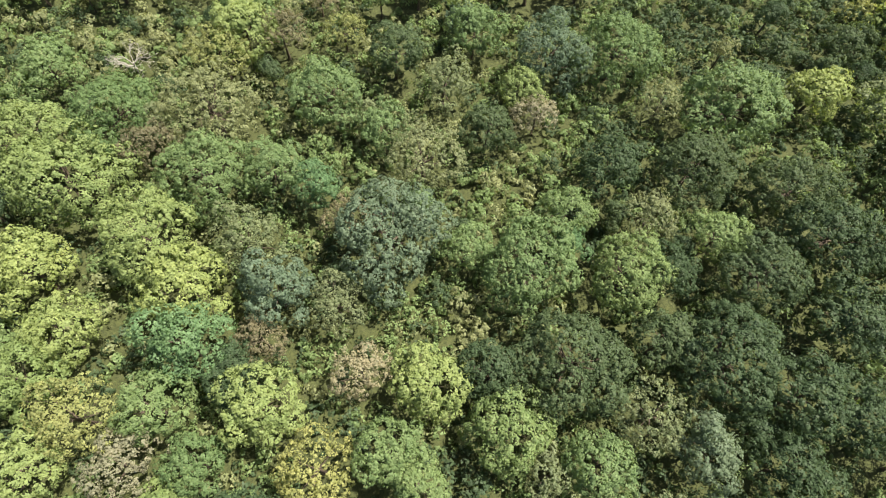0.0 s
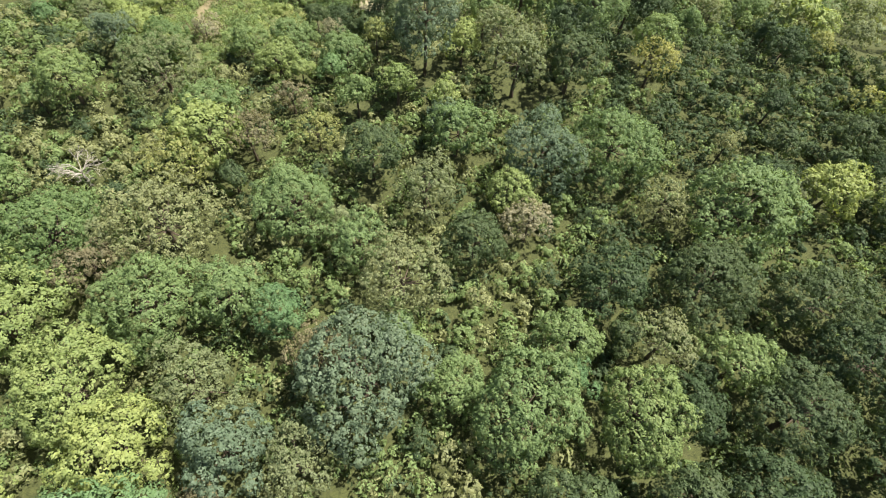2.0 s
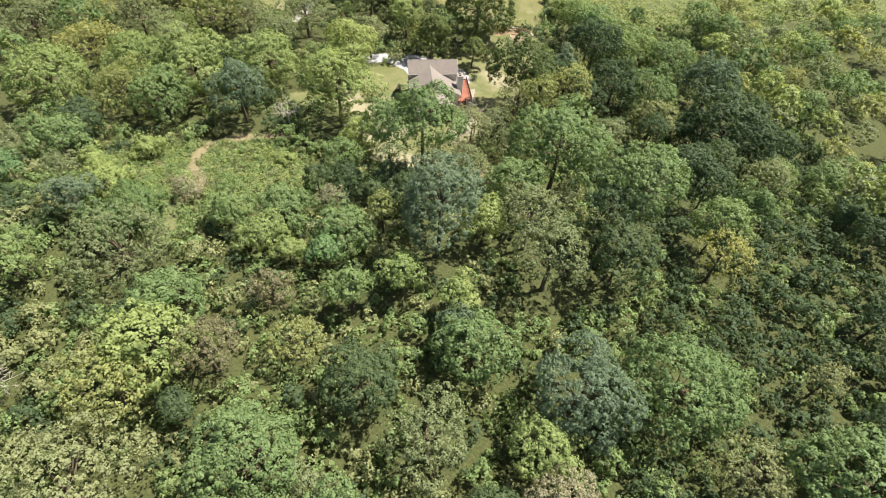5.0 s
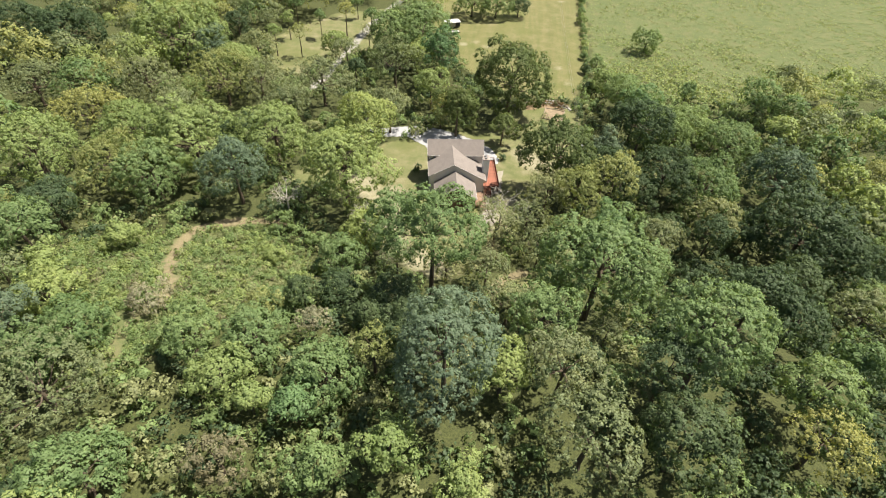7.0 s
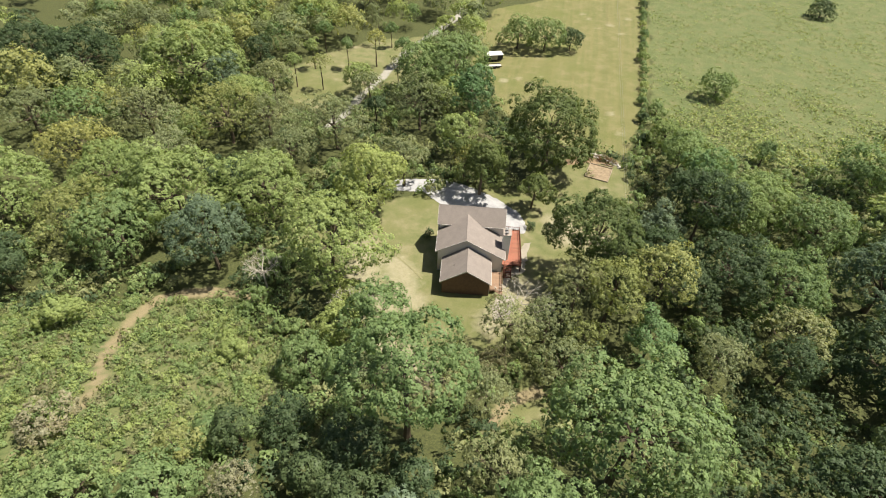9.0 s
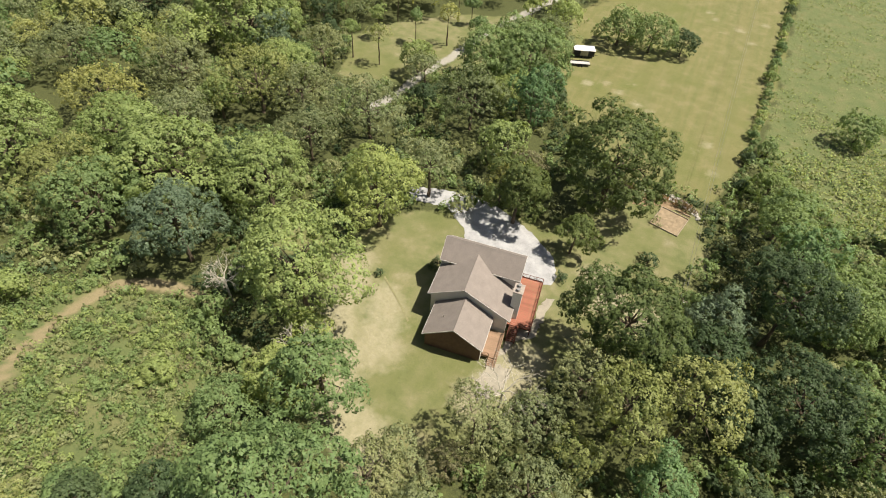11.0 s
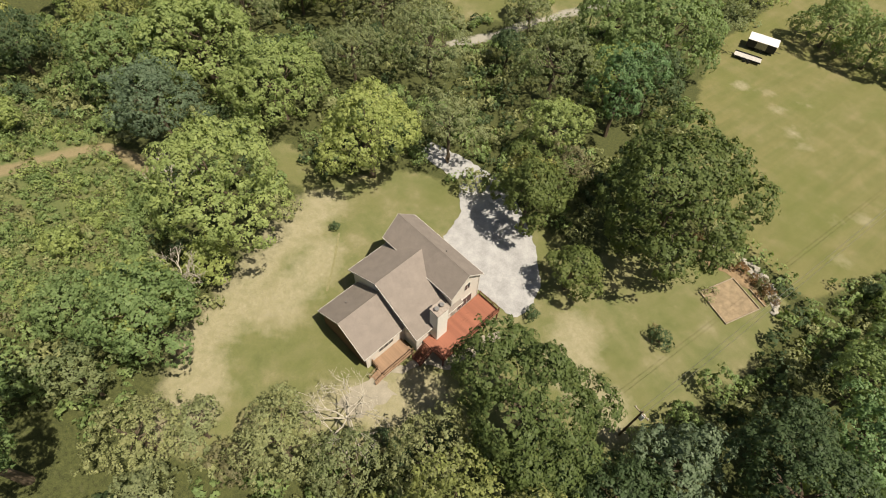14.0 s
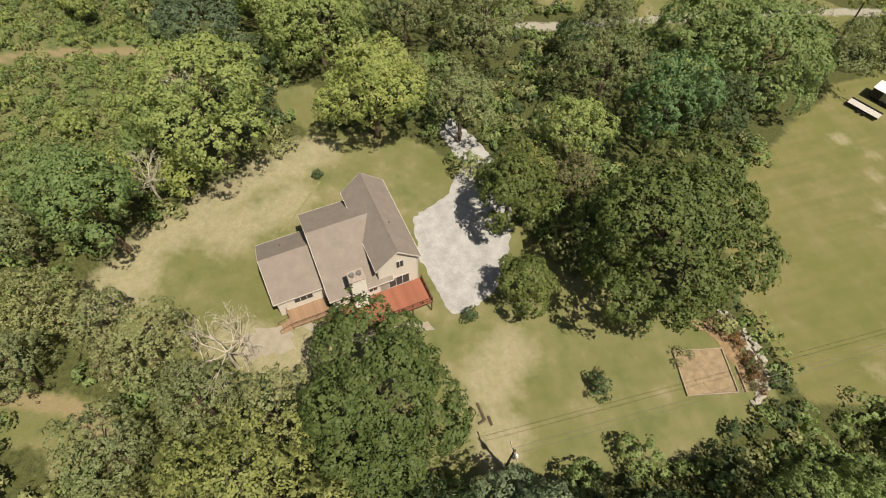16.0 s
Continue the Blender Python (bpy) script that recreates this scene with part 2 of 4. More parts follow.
def prism(poly, axis, a, b, bm=None):
    """A closed solid: a polygon of two coordinates drawn out along an axis from a to b."""
    bm = bm or bmesh.new()
    put = {"x": lambda p, k: (k, p[0], p[1]), "y": lambda p, k: (p[0], k, p[1]), "z": lambda p, k: (p[0], p[1], k)}[axis]
    lo = [bm.verts.new(put(p, a)) for p in poly]
    hi = [bm.verts.new(put(p, b)) for p in poly]
    bm.faces.new(lo)
    bm.faces.new(hi[::-1])
    for i in range(len(poly)):
        j = (i + 1) % len(poly)
        bm.faces.new((lo[j], lo[i], hi[i], hi[j]))
    bmesh.ops.recalc_face_normals(bm, faces=bm.faces[:])
    return bm


def tube(bm, pts, radii, sides=6):
    """A bent, tapering round bar through the points."""
    rings = []
    for i, (p, r) in enumerate(zip(pts, radii)):
        d = (Vector(pts[min(i + 1, len(pts) - 1)]) - Vector(pts[max(i - 1, 0)])).normalized()
        q = d.to_track_quat("Z", "Y")
        rings.append([bm.verts.new(Vector(p) + q @ Vector((r * math.cos(6.2832 * k / sides), r * math.sin(6.2832 * k / sides), 0))) for k in range(sides)])
    for a, b in zip(rings, rings[1:]):
        for k in range(sides):
            bm.faces.new((a[k], a[(k + 1) % sides], b[(k + 1) % sides], b[k]))
    bm.faces.new(rings[-1])
    bm.faces.new(rings[0][::-1])
    return bm


# ---- trees ----
rng = np.random.default_rng(7)


def unit(v):
    return v / np.maximum(np.linalg.norm(v, axis=-1, keepdims=True), 1e-9)


def leaf_cloud(r, rz, lobes, count, size, low=-0.45, ragged=0.1, seed=1):
    """Points, outward ways and sizes of leaf clumps on the lobes of a crown centred on the origin."""
    g = np.random.default_rng(seed)
    c = unit(g.normal(size=(lobes * 8, 3)))
    c = c[c[:, 2] > low]
    pick = [c[0]]
    for v in c[1:]:
        if len(pick) < lobes and min(np.linalg.norm(v - q) for q in pick) > 1.35 / math.sqrt(lobes):
            pick.append(v)
    pick = np.array(pick)
    side = 1 + 0.16 * np.sin(np.arctan2(pick[:, 1], pick[:, 0]) * 2 + g.uniform(0, 6)) + 0.1 * np.sin(np.arctan2(pick[:, 1], pick[:, 0]) * 3 + g.uniform(0, 6))
    k = g.uniform(0.5, 0.88, len(pick)) * side
    mid = pick * k[:, None] * (r, r, rz)
    rad = g.uniform(0.17, 0.4, len(pick)) * r
    mid = np.concatenate([mid, [(0, 0, 0.1 * rz), (0.1 * r, -0.05 * r, 0.48 * rz)]])
    rad = np.append(rad, (0.6 * r, 0.42 * r))
    reach = np.percentile(np.hypot(mid[:, 0], mid[:, 1]) + rad, 85) / r
    mid, rad = mid / reach, rad / reach
    w = rad**1.8
    w[-2:] *= 2.6
    per = 16
    tufts = max(8, count // per)
    which = g.choice(len(rad), int(tufts * 2.4), p=w / w.sum())
    way = unit(g.normal(size=(len(which), 3)))
    flip = (way * unit(mid[which] + (0, 0, 0.35 * rz))).sum(1) < -0.15
    way[flip] *= -1
    way[:, 2] = np.where(way[:, 2] < -0.7, -way[:, 2], way[:, 2])
    p = mid[which] + way * (rad[which] * (1 + g.normal(0, ragged, len(which))))[:, None] * (1, 1, 0.85)
    d = np.linalg.norm(p[:, None] - mid[None], axis=2) / rad
    d[np.arange(len(which)), which] = 9
    keep = d.min(1) > 0.75
    p, way = p[keep][:tufts], way[keep][:tufts]
    puff = g.uniform(0.9, 2.3, len(p)) * size
    p, way, puff = np.repeat(p, per, 0), np.repeat(way, per, 0), np.repeat(puff, per)
    out = unit(g.normal(size=p.shape))
    back = (out * unit(way + (0, 0, 0.5))).sum(1) < -0.1
    out[back] *= -1
    p = p + out * (puff * g.uniform(0.72, 1.08, len(p)))[:, None]
    return p, unit(out * 0.75 + way * 0.5), g.uniform(0.6, 1.35, len(p)) * size, mid, rad


def leaf_mesh(name, p, way, size, g, mat=None, up=0.25, loose=0.4):
    """One pointed leaf clump at every point."""
    nrm = unit(way + (0, 0, up) + g.normal(size=p.shape) * loose)
    a = unit(np.cross(nrm, g.normal(size=p.shape)))
    b = np.cross(nrm, a)
    s = size[:, None]
    v = np.stack([p + a * s * 0.66, p - a * s * 0.42 + b * s * 0.44, p - a * s * 0.42 - b * s * 0.44], 1).reshape(-1, 3)
    me = bpy.data.meshes.new(name)
    n = len(p)
    me.vertices.add(3 * n)
    me.vertices.foreach_set("co", v.ravel().astype(np.float32))
    me.loops.add(3 * n)
    me.loops.foreach_set("vertex_index", np.arange(3 * n, dtype=np.int32))
    me.polygons.add(n)
    me.polygons.foreach_set("loop_start", np.arange(0, 3 * n, 3, dtype=np.int32))
    me.update(calc_edges=True)
    turn = me.attributes.new("custom_normal", "FLOAT_VECTOR", "POINT")
    turn.data.foreach_set("vector", np.repeat(unit(unit(way) * 0.6 + nrm * 0.5), 3, 0).ravel().astype(np.float32))
    me.materials.append(mat)
    return me


def trunk_mesh(rb, g):
    """A trunk of height 1 with a flared foot."""
    bm = bmesh.new()
    lean = g.normal(0, 0.25, 2)
    pts = [(lean[0] * k * k + g.normal(0, 0.04), lean[1] * k * k + g.normal(0, 0.04), k - 0.06 * (k == 0)) for k in np.linspace(0, 1, 6)]
    tube(bm, pts, [rb * 1.4, rb, rb * 0.85, rb * 0.7, rb * 0.55, rb * 0.3], 8)
    me = bpy.data.meshes.new("trunk")
    bm.to_mesh(me)
    bm.free()
    me.materials.append(BARK)
    return me


def bough_mesh(rb, mid, g, limbs):
    """Boughs from the trunk's top out to the lobes of the crown, and their twigs."""
    bm = bmesh.new()
    for i in g.permutation(len(mid))[:limbs]:
        e = Vector(mid[i]) * 0.78
        s = Vector((0, 0, -0.35 * e.length))
        m_ = s.lerp(e, 0.5) + Vector((0, 0, -0.06 * (e - s).length))
        tube(bm, [s, m_, e], [rb * 0.4, rb * 0.28, rb * 0.1], 4)
        for _ in range(2):
            q = e + Vector(g.normal(0, 0.25, 3)) * e.length
            tube(bm, [m_.lerp(e, 0.6), q], [rb * 0.16, rb * 0.04], 3)
    me = bpy.data.meshes.new("bough")
    bm.to_mesh(me)
    bm.free()
    me.materials.append(BARK)
    return me


SHAPES = {}


def shape(size, form, seed):
    """Trunk, boughs and crown of one habit of growth, and the crown's radius for which they are made."""
    key = (size, form, seed)
    if key not in SHAPES:
        g = np.random.default_rng(100 + seed * 17 + {"b": 4, "s": 1, "m": 2, "l": 3}[size] * 31 + len(form))
        r, lobes, count, leaf = {"b": (1.6, 9, 640, 0.23), "s": (3.2, 16, 3500, 0.265), "m": (5.2, 28, 8600, 0.275), "l": (8.5, 46, 18500, 0.305)}[size]
        tall, low = {"round": (0.85, -0.7), "high": (1.15, -0.6), "open": (0.82, -0.5), "oak": (0.92, -0.75)}[form]
        if form == "oak":
            count = int(count * 1.35)
        if form == "open":
            count, leaf = int(count * 0.68), leaf * 0.85
        p, way, s, mid, rad = leaf_cloud(r, r * tall, lobes, count, leaf, low, seed=seed * 13 + len(form) * 7 + lobes, ragged=0.2 if form == "open" else 0.1)
        rb = 0.05 * r + 0.05
        SHAPES[key] = (trunk_mesh(rb, g), bough_mesh(rb, mid, g, {"b": 3, "s": 4, "m": 8, "l": 14}[size]), leaf_mesh("crown", p, way, s, g, loose=0.5 if form == "open" else 0.3), r)
    return SHAPES[key]


LOOK = {
    "green": ("round", "leafy green broadleaf tree in the wood", "tree"),
    "dark": ("round", "dense dark green broadleaf tree at the wood's edge", "tree"),
    "oak": ("oak", "broad dark green oak with a full crown", "tree"),
    "yellow": ("round", "yellow-green broadleaf tree turning with the season", "tree"),
    "gold": ("open", "golden-green tree with early autumn leaves", "tree"),
    "olive": ("open", "thin olive-green tree with twigs showing", "tree"),
    "blue": ("high", "tall grey-green tree with pale leaf undersides", "tree"),
    "emerald": ("high", "bright bluish-green broadleaf tree", "tree"),
    "brown": ("open", "russet half-bare tree among green ones", "tree"),
    "pale": ("open", "faded straw-coloured tree with thin leaves", "tree"),
}
LOOK["rust"] = ("open", "dry rust-brown weeds and tree seedlings by the garden", "weeds")
PLACED = []


def tree(kind, x, y, r, hc, group="woodland trees"):
    """One tree: its crown's radius, and how high the crown's middle is."""
    form, words, cat = LOOK[kind]
    size = "b" if r < 2.0 else "s" if r < 4.2 else "m" if r < 7.0 else "l"
    trunk, bough, crown, r0 = shape(size, form, int(rng.integers(0, 3)))
    k = r / r0
    low = hc < 0.85 * r or hc < 3
    root = new("bush" if low else "tree")
    root.matrix_basis = pose(x, y, height(x, y), 0, 0, float(rng.uniform(0, 360)))
    tagged(root, words.replace("tree", "bush").replace("broad dark green oak", "dark green bush") if low else words, "bush" if low else cat, "bushes" if low else group)
    for nm, me in (("trunk", trunk), ("bough", bough), ("crown", crown)):
        o = new(nm, me)
        o.parent = root
        o.matrix_basis = Matrix.Diagonal((k, k, hc, 1)) if nm == "trunk" else Matrix.Translation((0, 0, hc)) @ Matrix.Diagonal((k, k, k, 1))
        if nm == "crown":
            o.material_slots[0].link = "OBJECT"
            o.material_slots[0].material = LEAF[kind]
    PLACED.append((x, y, r))
    return root


tree("olive", 12.0, 160.5, 5.0, 9.0)
tree("gold", 30.0, 172.0, 6.6, 12.0)
tree("gold", 38.6, 176.0, 6.6, 13.0)
tree("pale", -17.0, 122.2, 2.8, 4.2)
tree("pale", -46.0, 124.5, 3.8, 2.2)
tree("green", 0.4, 137.0, 8.3, 19.5)
tree("olive", 2.4, 147.8, 5.0, 6.0)
tree("olive", 4.0, 153.4, 3.8, 5.0)
tree("olive", 10.6, 146.6, 4.3, 6.0)
tree("brown", 10.3, 155.7, 3.0, 4.0)
tree("olive", -7.2, 145.0, 4.1, 7.0)
tree("oak", 14.5, 225.8, 11.8, 12.4)
tree("oak", -0.5, 209.7, 6.3, 9.5)
tree("oak", 13.0, 207.3, 4.1, 6.4)
tree("oak", 26.6, 185.4, 8.9, 13.2)
tree("yellow", -24.6, 194.7, 8.2, 11.7)
tree("olive", -20.0, 208.2, 6.2, 9.4)
tree("yellow", -9.8, 224.0, 5.5, 8.3)
tree("emerald", -8.6, 238.5, 6.0, 13.0)
tree("yellow", -23.3, 168.9, 9.4, 14.1)
tree("blue", -49.4, 168.2, 7.3, 11.0)
tree("yellow", -15.6, 153.7, 5.4, 8.0)
tree("olive", 19.0, 165.6, 4.6, 7.0)
tree("olive", 21.7, 156.0, 5.0, 7.0)
tree("gold", 25.9, 163.9, 3.6, 6.0)
tree("dark", 27.8, 212.6, 1.8, 1.2)
tree("brown", 26.5, 213.4, 1.0, 0.6)
tree("olive", 23.8, 174.1, 5.4, 9.0)
tree("dark", 31.3, 184.4, 4.4, 8.0)
tree("dark", 46.0, 209.5, 4.2, 12.0)
tree("green", 48.0, 223.5, 5.0, 11.0)
tree("emerald", 51.0, 215.0, 5.5, 12.0)
tree("olive", -23.2, 236.2, 8.5, 9.0)
tree("green", -69.2, 167.1, 8.2, 8.0)
tree("olive", -49.6, 205.7, 7.1, 8.0)
tree("olive", -42.7, 219.8, 8.9, 9.0)
tree("green", -19.1, 146.1, 5.0, 5.0)
tree("yellow", -33.9, 146.9, 3.2, 1.8)
tree("dark", 39.5, 187.6, 6.0, 9.0)
tree("dark", 50.0, 202.5, 7.5, 14.0)
tree("yellow", 47.5, 246.0, 4.6, 4.0)
tree("olive", -41.8, 246.7, 5.2, 7.0)
tree("green", -27.3, 256.8, 9.1, 10.0)
tree("dark", 17.8, 308.1, 4.7, 4.0)
tree("green", 46.7, 264.4, 3.1, 2.2)
tree("green", 50.0, 233.0, 6.0, 8.0)
tree("green", 58.0, 209.5, 7.6, 8.0)
tree("dark", 53.6, 186.2, 8.2, 9.0)
tree("green", -8.8, 154.6, 6.0, 13.0)
# next three: dark crowns added in place of deep shadow below the tall tree
tree("dark", -4.5, 130.5, 5.0, 5.0)
tree("dark", -9.5, 126.0, 4.0, 3.6)
tree("dark", 3.5, 128.5, 4.0, 4.2)
tree("yellow", -84.4, 186.1, 8.4, 8.0)
tree("olive", -76.8, 194.3, 8.7, 8.0)
tree("gold", -71.8, 215.6, 9.4, 9.0)
tree("yellow", -71.9, 225.6, 7.1, 9.0)
tree("blue", 4.8, 111.7, 7.5, 15.0)
tree("green", 29.2, 137.4, 9.8, 15.0)
tree("dark", 35.2, 115.8, 4.9, 11.0)
tree("green", 41.5, 120.6, 7.8, 14.0)
tree("dark", 57.6, 138.8, 5.9, 11.0)
tree("olive", 20.9, 114.6, 5.7, 10.0)
tree("olive", 23.8, 105.3, 6.6, 10.0)
tree("dark", 35.8, 106.7, 5.9, 10.0)
tree("yellow", -1.0, 102.2, 4.1, 7.0)
tree("yellow", 8.5, 98.5, 3.4, 7.0)
tree("yellow", -26.9, 110.8, 4.7, 4.0)
tree("green", -34.2, 116.8, 4.7, 4.0)
tree("brown", -22.5, 99.2, 3.9, 4.0)
tree("green", -37.8, 94.7, 6.1, 6.0)
tree("olive", -49.3, 105.1, 8.0, 5.0)
tree("green", -12.5, 113.2, 5.7, 4.0)
tree("green", -25.2, 119.2, 5.2, 3.5)
tree("green", -24.6, 129.6, 3.4, 2.2)
tree("dark", -15.6, 133.2, 4.2, 3.4)
tree("yellow", -47.2, 188.7, 9.0, 9.0)
tree("yellow", -66.0, 181.7, 11.5, 9.0)
tree("gold", -79.6, 168.4, 8.6, 8.0)
tree("yellow", -100.7, 171.0, 10.3, 8.0)
tree("green", -81.3, 141.0, 6.6, 7.0)
tree("yellow", -64.9, 145.7, 4.1, 4.0)
tree("blue", 84.0, 190.5, 9.5, 8.0)
tree("green", 65.0, 216.7, 9.2, 5.0)
tree("green", 78.0, 210.0, 8.1, 5.0)
tree("green", 64.7, 186.0, 8.6, 7.0)
tree("olive", 62.6, 172.5, 6.6, 6.0)
tree("dark", 80.2, 167.0, 11.3, 8.0)
tree("dark", 86.6, 159.2, 8.4, 8.0)
tree("olive", 77.7, 139.1, 5.5, 8.0)
tree("green", 56.2, 116.3, 5.1, 9.0)
tree("gold", 54.6, 109.3, 4.8, 8.0)
tree("dark", 60.9, 132.3, 5.5, 9.0)
tree("green", 65.4, 122.8, 4.1, 9.0)
tree("yellow", -97.9, 242.9, 14.4, 9.0)
tree("olive", -94.3, 212.3, 8.3, 8.0)
tree("dark", -134.8, 237.4, 11.4, 8.0)
tree("gold", -101.5, 194.3, 9.0, 7.0)
tree("olive", -124.9, 204.8, 9.1, 7.0)
tree("olive", -70.5, 240.3, 6.6, 8.0)
tree("yellow", -47.6, 252.7, 4.8, 6.5)
tree("green", -18.2, 262.7, 11.8, 9.0)
tree("olive", -62.9, 220.6, 8.0, 7.0)
tree("dark", -151.6, 238.7, 11.5, 8.0)
tree("olive", 14.1, 131.5, 4.8, 6.0)
tree("green", 18.7, 125.4, 5.2, 9.0)
tree("yellow", -61.3, 123.4, 5.6, 3.0)
tree("green", -51.8, 116.0, 5.1, 4.0)
tree("green", -54.1, 111.5, 4.9, 4.0)
tree("green", -9.2, 98.4, 4.1, 7.0)
tree("blue", -5.1, 39.7, 9.0, 8.0)
tree("yellow", -60.2, 49.4, 9.2, 8.0)
tree("yellow", -69.6, 58.6, 7.5, 8.0)
tree("yellow", -45.1, 38.9, 7.8, 8.0)
tree("green", -37.4, 51.9, 8.0, 7.0)
tree("emerald", -35.2, 21.7, 6.2, 7.0)
tree("yellow", -54.1, 22.9, 5.6, 7.0)
tree("brown", -24.2, 22.6, 4.2, 6.0)
tree("yellow", -22.4, 12.2, 6.1, 7.0)
tree("yellow", 1.2, 15.5, 6.1, 7.0)
tree("pale", -8.6, 17.4, 4.7, 6.0)
tree("olive", -13.3, 28.3, 5.0, 6.0)
tree("blue", -22.7, 30.1, 6.0, 7.0)
tree("gold", -48.5, 10.6, 6.0, 7.0)
tree("green", -38.4, 12.1, 5.3, 7.0)
tree("emerald", -18.4, 50.0, 4.2, 7.0)
tree("green", -26.2, 53.4, 5.6, 7.0)
tree("olive", 0.5, 56.1, 7.3, 7.0)
tree("green", -7.1, 63.7, 5.0, 6.0)
tree("green", -18.3, 71.4, 7.2, 7.0)
tree("olive", -39.5, 66.4, 9.6, 7.0)
tree("gold", -40.3, 80.6, 6.5, 7.0)
tree("green", -57.1, 64.5, 7.8, 7.0)
tree("pale", 22.7, 68.2, 4.9, 6.0)
tree("blue", 25.7, 81.9, 7.2, 8.0)
tree("dark", 12.8, 64.2, 5.2, 7.0)
tree("olive", 4.3, 74.5, 6.5, 7.0)
tree("dark", 34.7, 54.5, 6.0, 8.0)
tree("green", 18.0, 35.3, 8.0, 8.0)
tree("green", 34.5, 33.5, 7.0, 8.0)
tree("dark", 23.2, 18.8, 8.6, 8.0)
tree("dark", 48.1, 18.9, 8.8, 8.0)
tree("green", 13.2, 8.6, 6.1, 7.0)
tree("olive", 35.0, 11.0, 5.6, 7.0)
tree("blue", 42.0, 5.8, 5.4, 7.0)
tree("green", 25.9, 4.0, 5.3, 7.0)
tree("green", 61.2, 70.2, 9.6, 8.0)
tree("yellow", 80.9, 74.7, 6.4, 7.0)
tree("dark", 51.0, 55.7, 7.4, 7.0)
tree("dark", 68.9, 51.7, 7.4, 7.0)
tree("dark", 72.2, 41.1, 8.0, 8.0)
tree("dark", 57.8, 33.4, 7.1, 8.0)
tree("dark", 70.6, 25.9, 6.5, 7.0)
tree("green", 51.8, 41.3, 5.5, 7.0)
tree("olive", 40.8, 45.0, 5.0, 7.0)
tree("olive", 48.7, 72.9, 4.8, 6.0)
tree("green", 7.9, 38.7, 4.8, 6.0)
tree("dark", 58.4, 13.8, 6.4, 8.0)
tree("dark", 66.2, 10.6, 6.0, 7.0)
tree("dark", 54.1, 3.5, 5.7, 7.0)
tree("green", -3.9, 6.0, 5.0, 7.0)
tree("pale", -40.5, 4.3, 5.5, 6.0)
tree("green", -31.0, 4.7, 4.3, 6.0)
tree("yellow", -61.5, 33.0, 6.7, 7.0)
tree("yellow", -57.2, 16.1, 5.7, 7.0)
tree("yellow", -53.9, 4.0, 5.3, 7.0)
tree("gold", -13.9, 3.8, 5.9, 7.0)
tree("olive", -28.5, 38.7, 6.6, 7.0)
tree("yellow", -37.1, 31.4, 6.7, 7.0)
tree("dark", -5.5, 82.0, 5.7, 8.0)
tree("green", 10.9, 88.3, 5.9, 7.0)
tree("green", 40.2, 84.0, 8.2, 8.0)
tree("yellow", -36.4, 86.4, 6.9, 8.0)
tree("dark", 39.0, 22.4, 5.3, 8.0)
tree("green", 25.6, 45.3, 5.0, 7.0)
tree("dark", 41.9, 34.6, 4.8, 7.0)
tree("brown", -49.0, 58.4, 5.2, 6.0)
tree("green", -71.2, 74.3, 6.5, 7.0)
tree("green", 67.2, 282.5, 5.6, 4.0)
tree("dark", 126.6, 378.4, 5.6, 3.0)
tree("green", -1.8, 304.4, 7.2, 6.0)
tree("green", 8.4, 305.0, 7.1, 6.0)
tree("yellow", -18.0, 163.5, 4.0, 5.0)

# thin hedge between the mown strip and the meadow, with a bush here and there
for i in range(64):
    k = i / 63
    hx, hy = 42 + 8.5 * k + float(rng.normal(0, 0.35)), 247 + 150 * k
    hr = float(rng.uniform(0.8, 1.5)) if i % 5 else float(rng.uniform(1.7, 2.6))
    tree(str(rng.choice(["green", "dark", "green", "yellow"])), hx, hy, hr, hr * 0.65)
# slender trees standing apart in the far glade
for i in range(15):
    gx, gy = -66 + 34 * (i % 5) / 4 + float(rng.normal(0, 2.5)), 250 + 17 * (i // 5) + float(rng.normal(0, 3)) + 3 * (i % 5)
    if near_line(gx, gy, ROAD) > 3.5:
        tree(str(rng.choice(["yellow", "olive", "gold", "green"])), gx, gy, float(rng.uniform(2.4, 3.6)), float(rng.uniform(7, 10)))
OPEN = [YARD, STRIP, MEADOW, CLEARING, GLADE, SOUTH]
HX, HY = 1.0, 184.0


def free(x, y, r, gap):
    if any(inside(np.array(x), np.array(y), p) for p in OPEN) or near_line(x, y, ROAD) < 2 + 0.35 * r or near_line(x, y, PATHS[0]) < 2.5:
        return False
    if -42 < x < -14 and 138 < y < 167:
        return False
    return all((x - a) ** 2 + (y - b) ** 2 > (gap * (r + c)) ** 2 for a, b, c in PLACED)


# the rest of the wood round the trees above
KINDS = ["green"] * 6 + ["yellow"] * 4 + ["olive"] * 4 + ["dark"] * 3 + ["blue"] * 2 + ["gold", "brown", "emerald"]
tries = 0
grown = 0
while grown < 112 and tries < 6000:
    tries += 1
    x, y = float(rng.uniform(-95, 95)), float(rng.uniform(-12, 265))
    r = float(rng.uniform(2.6, 6.0))
    east = x > 25 + 0.1 * y
    kind = str(rng.choice(["green", "dark", "dark", "dark", "olive"] if y < 195 else ["green", "yellow", "yellow", "olive"])) if east else str(rng.choice(KINDS))
    if free(x, y, r, 0.56):
        tree(kind, x, y, r, r * 0.9 + float(rng.uniform(1, 4)))
        grown += 1


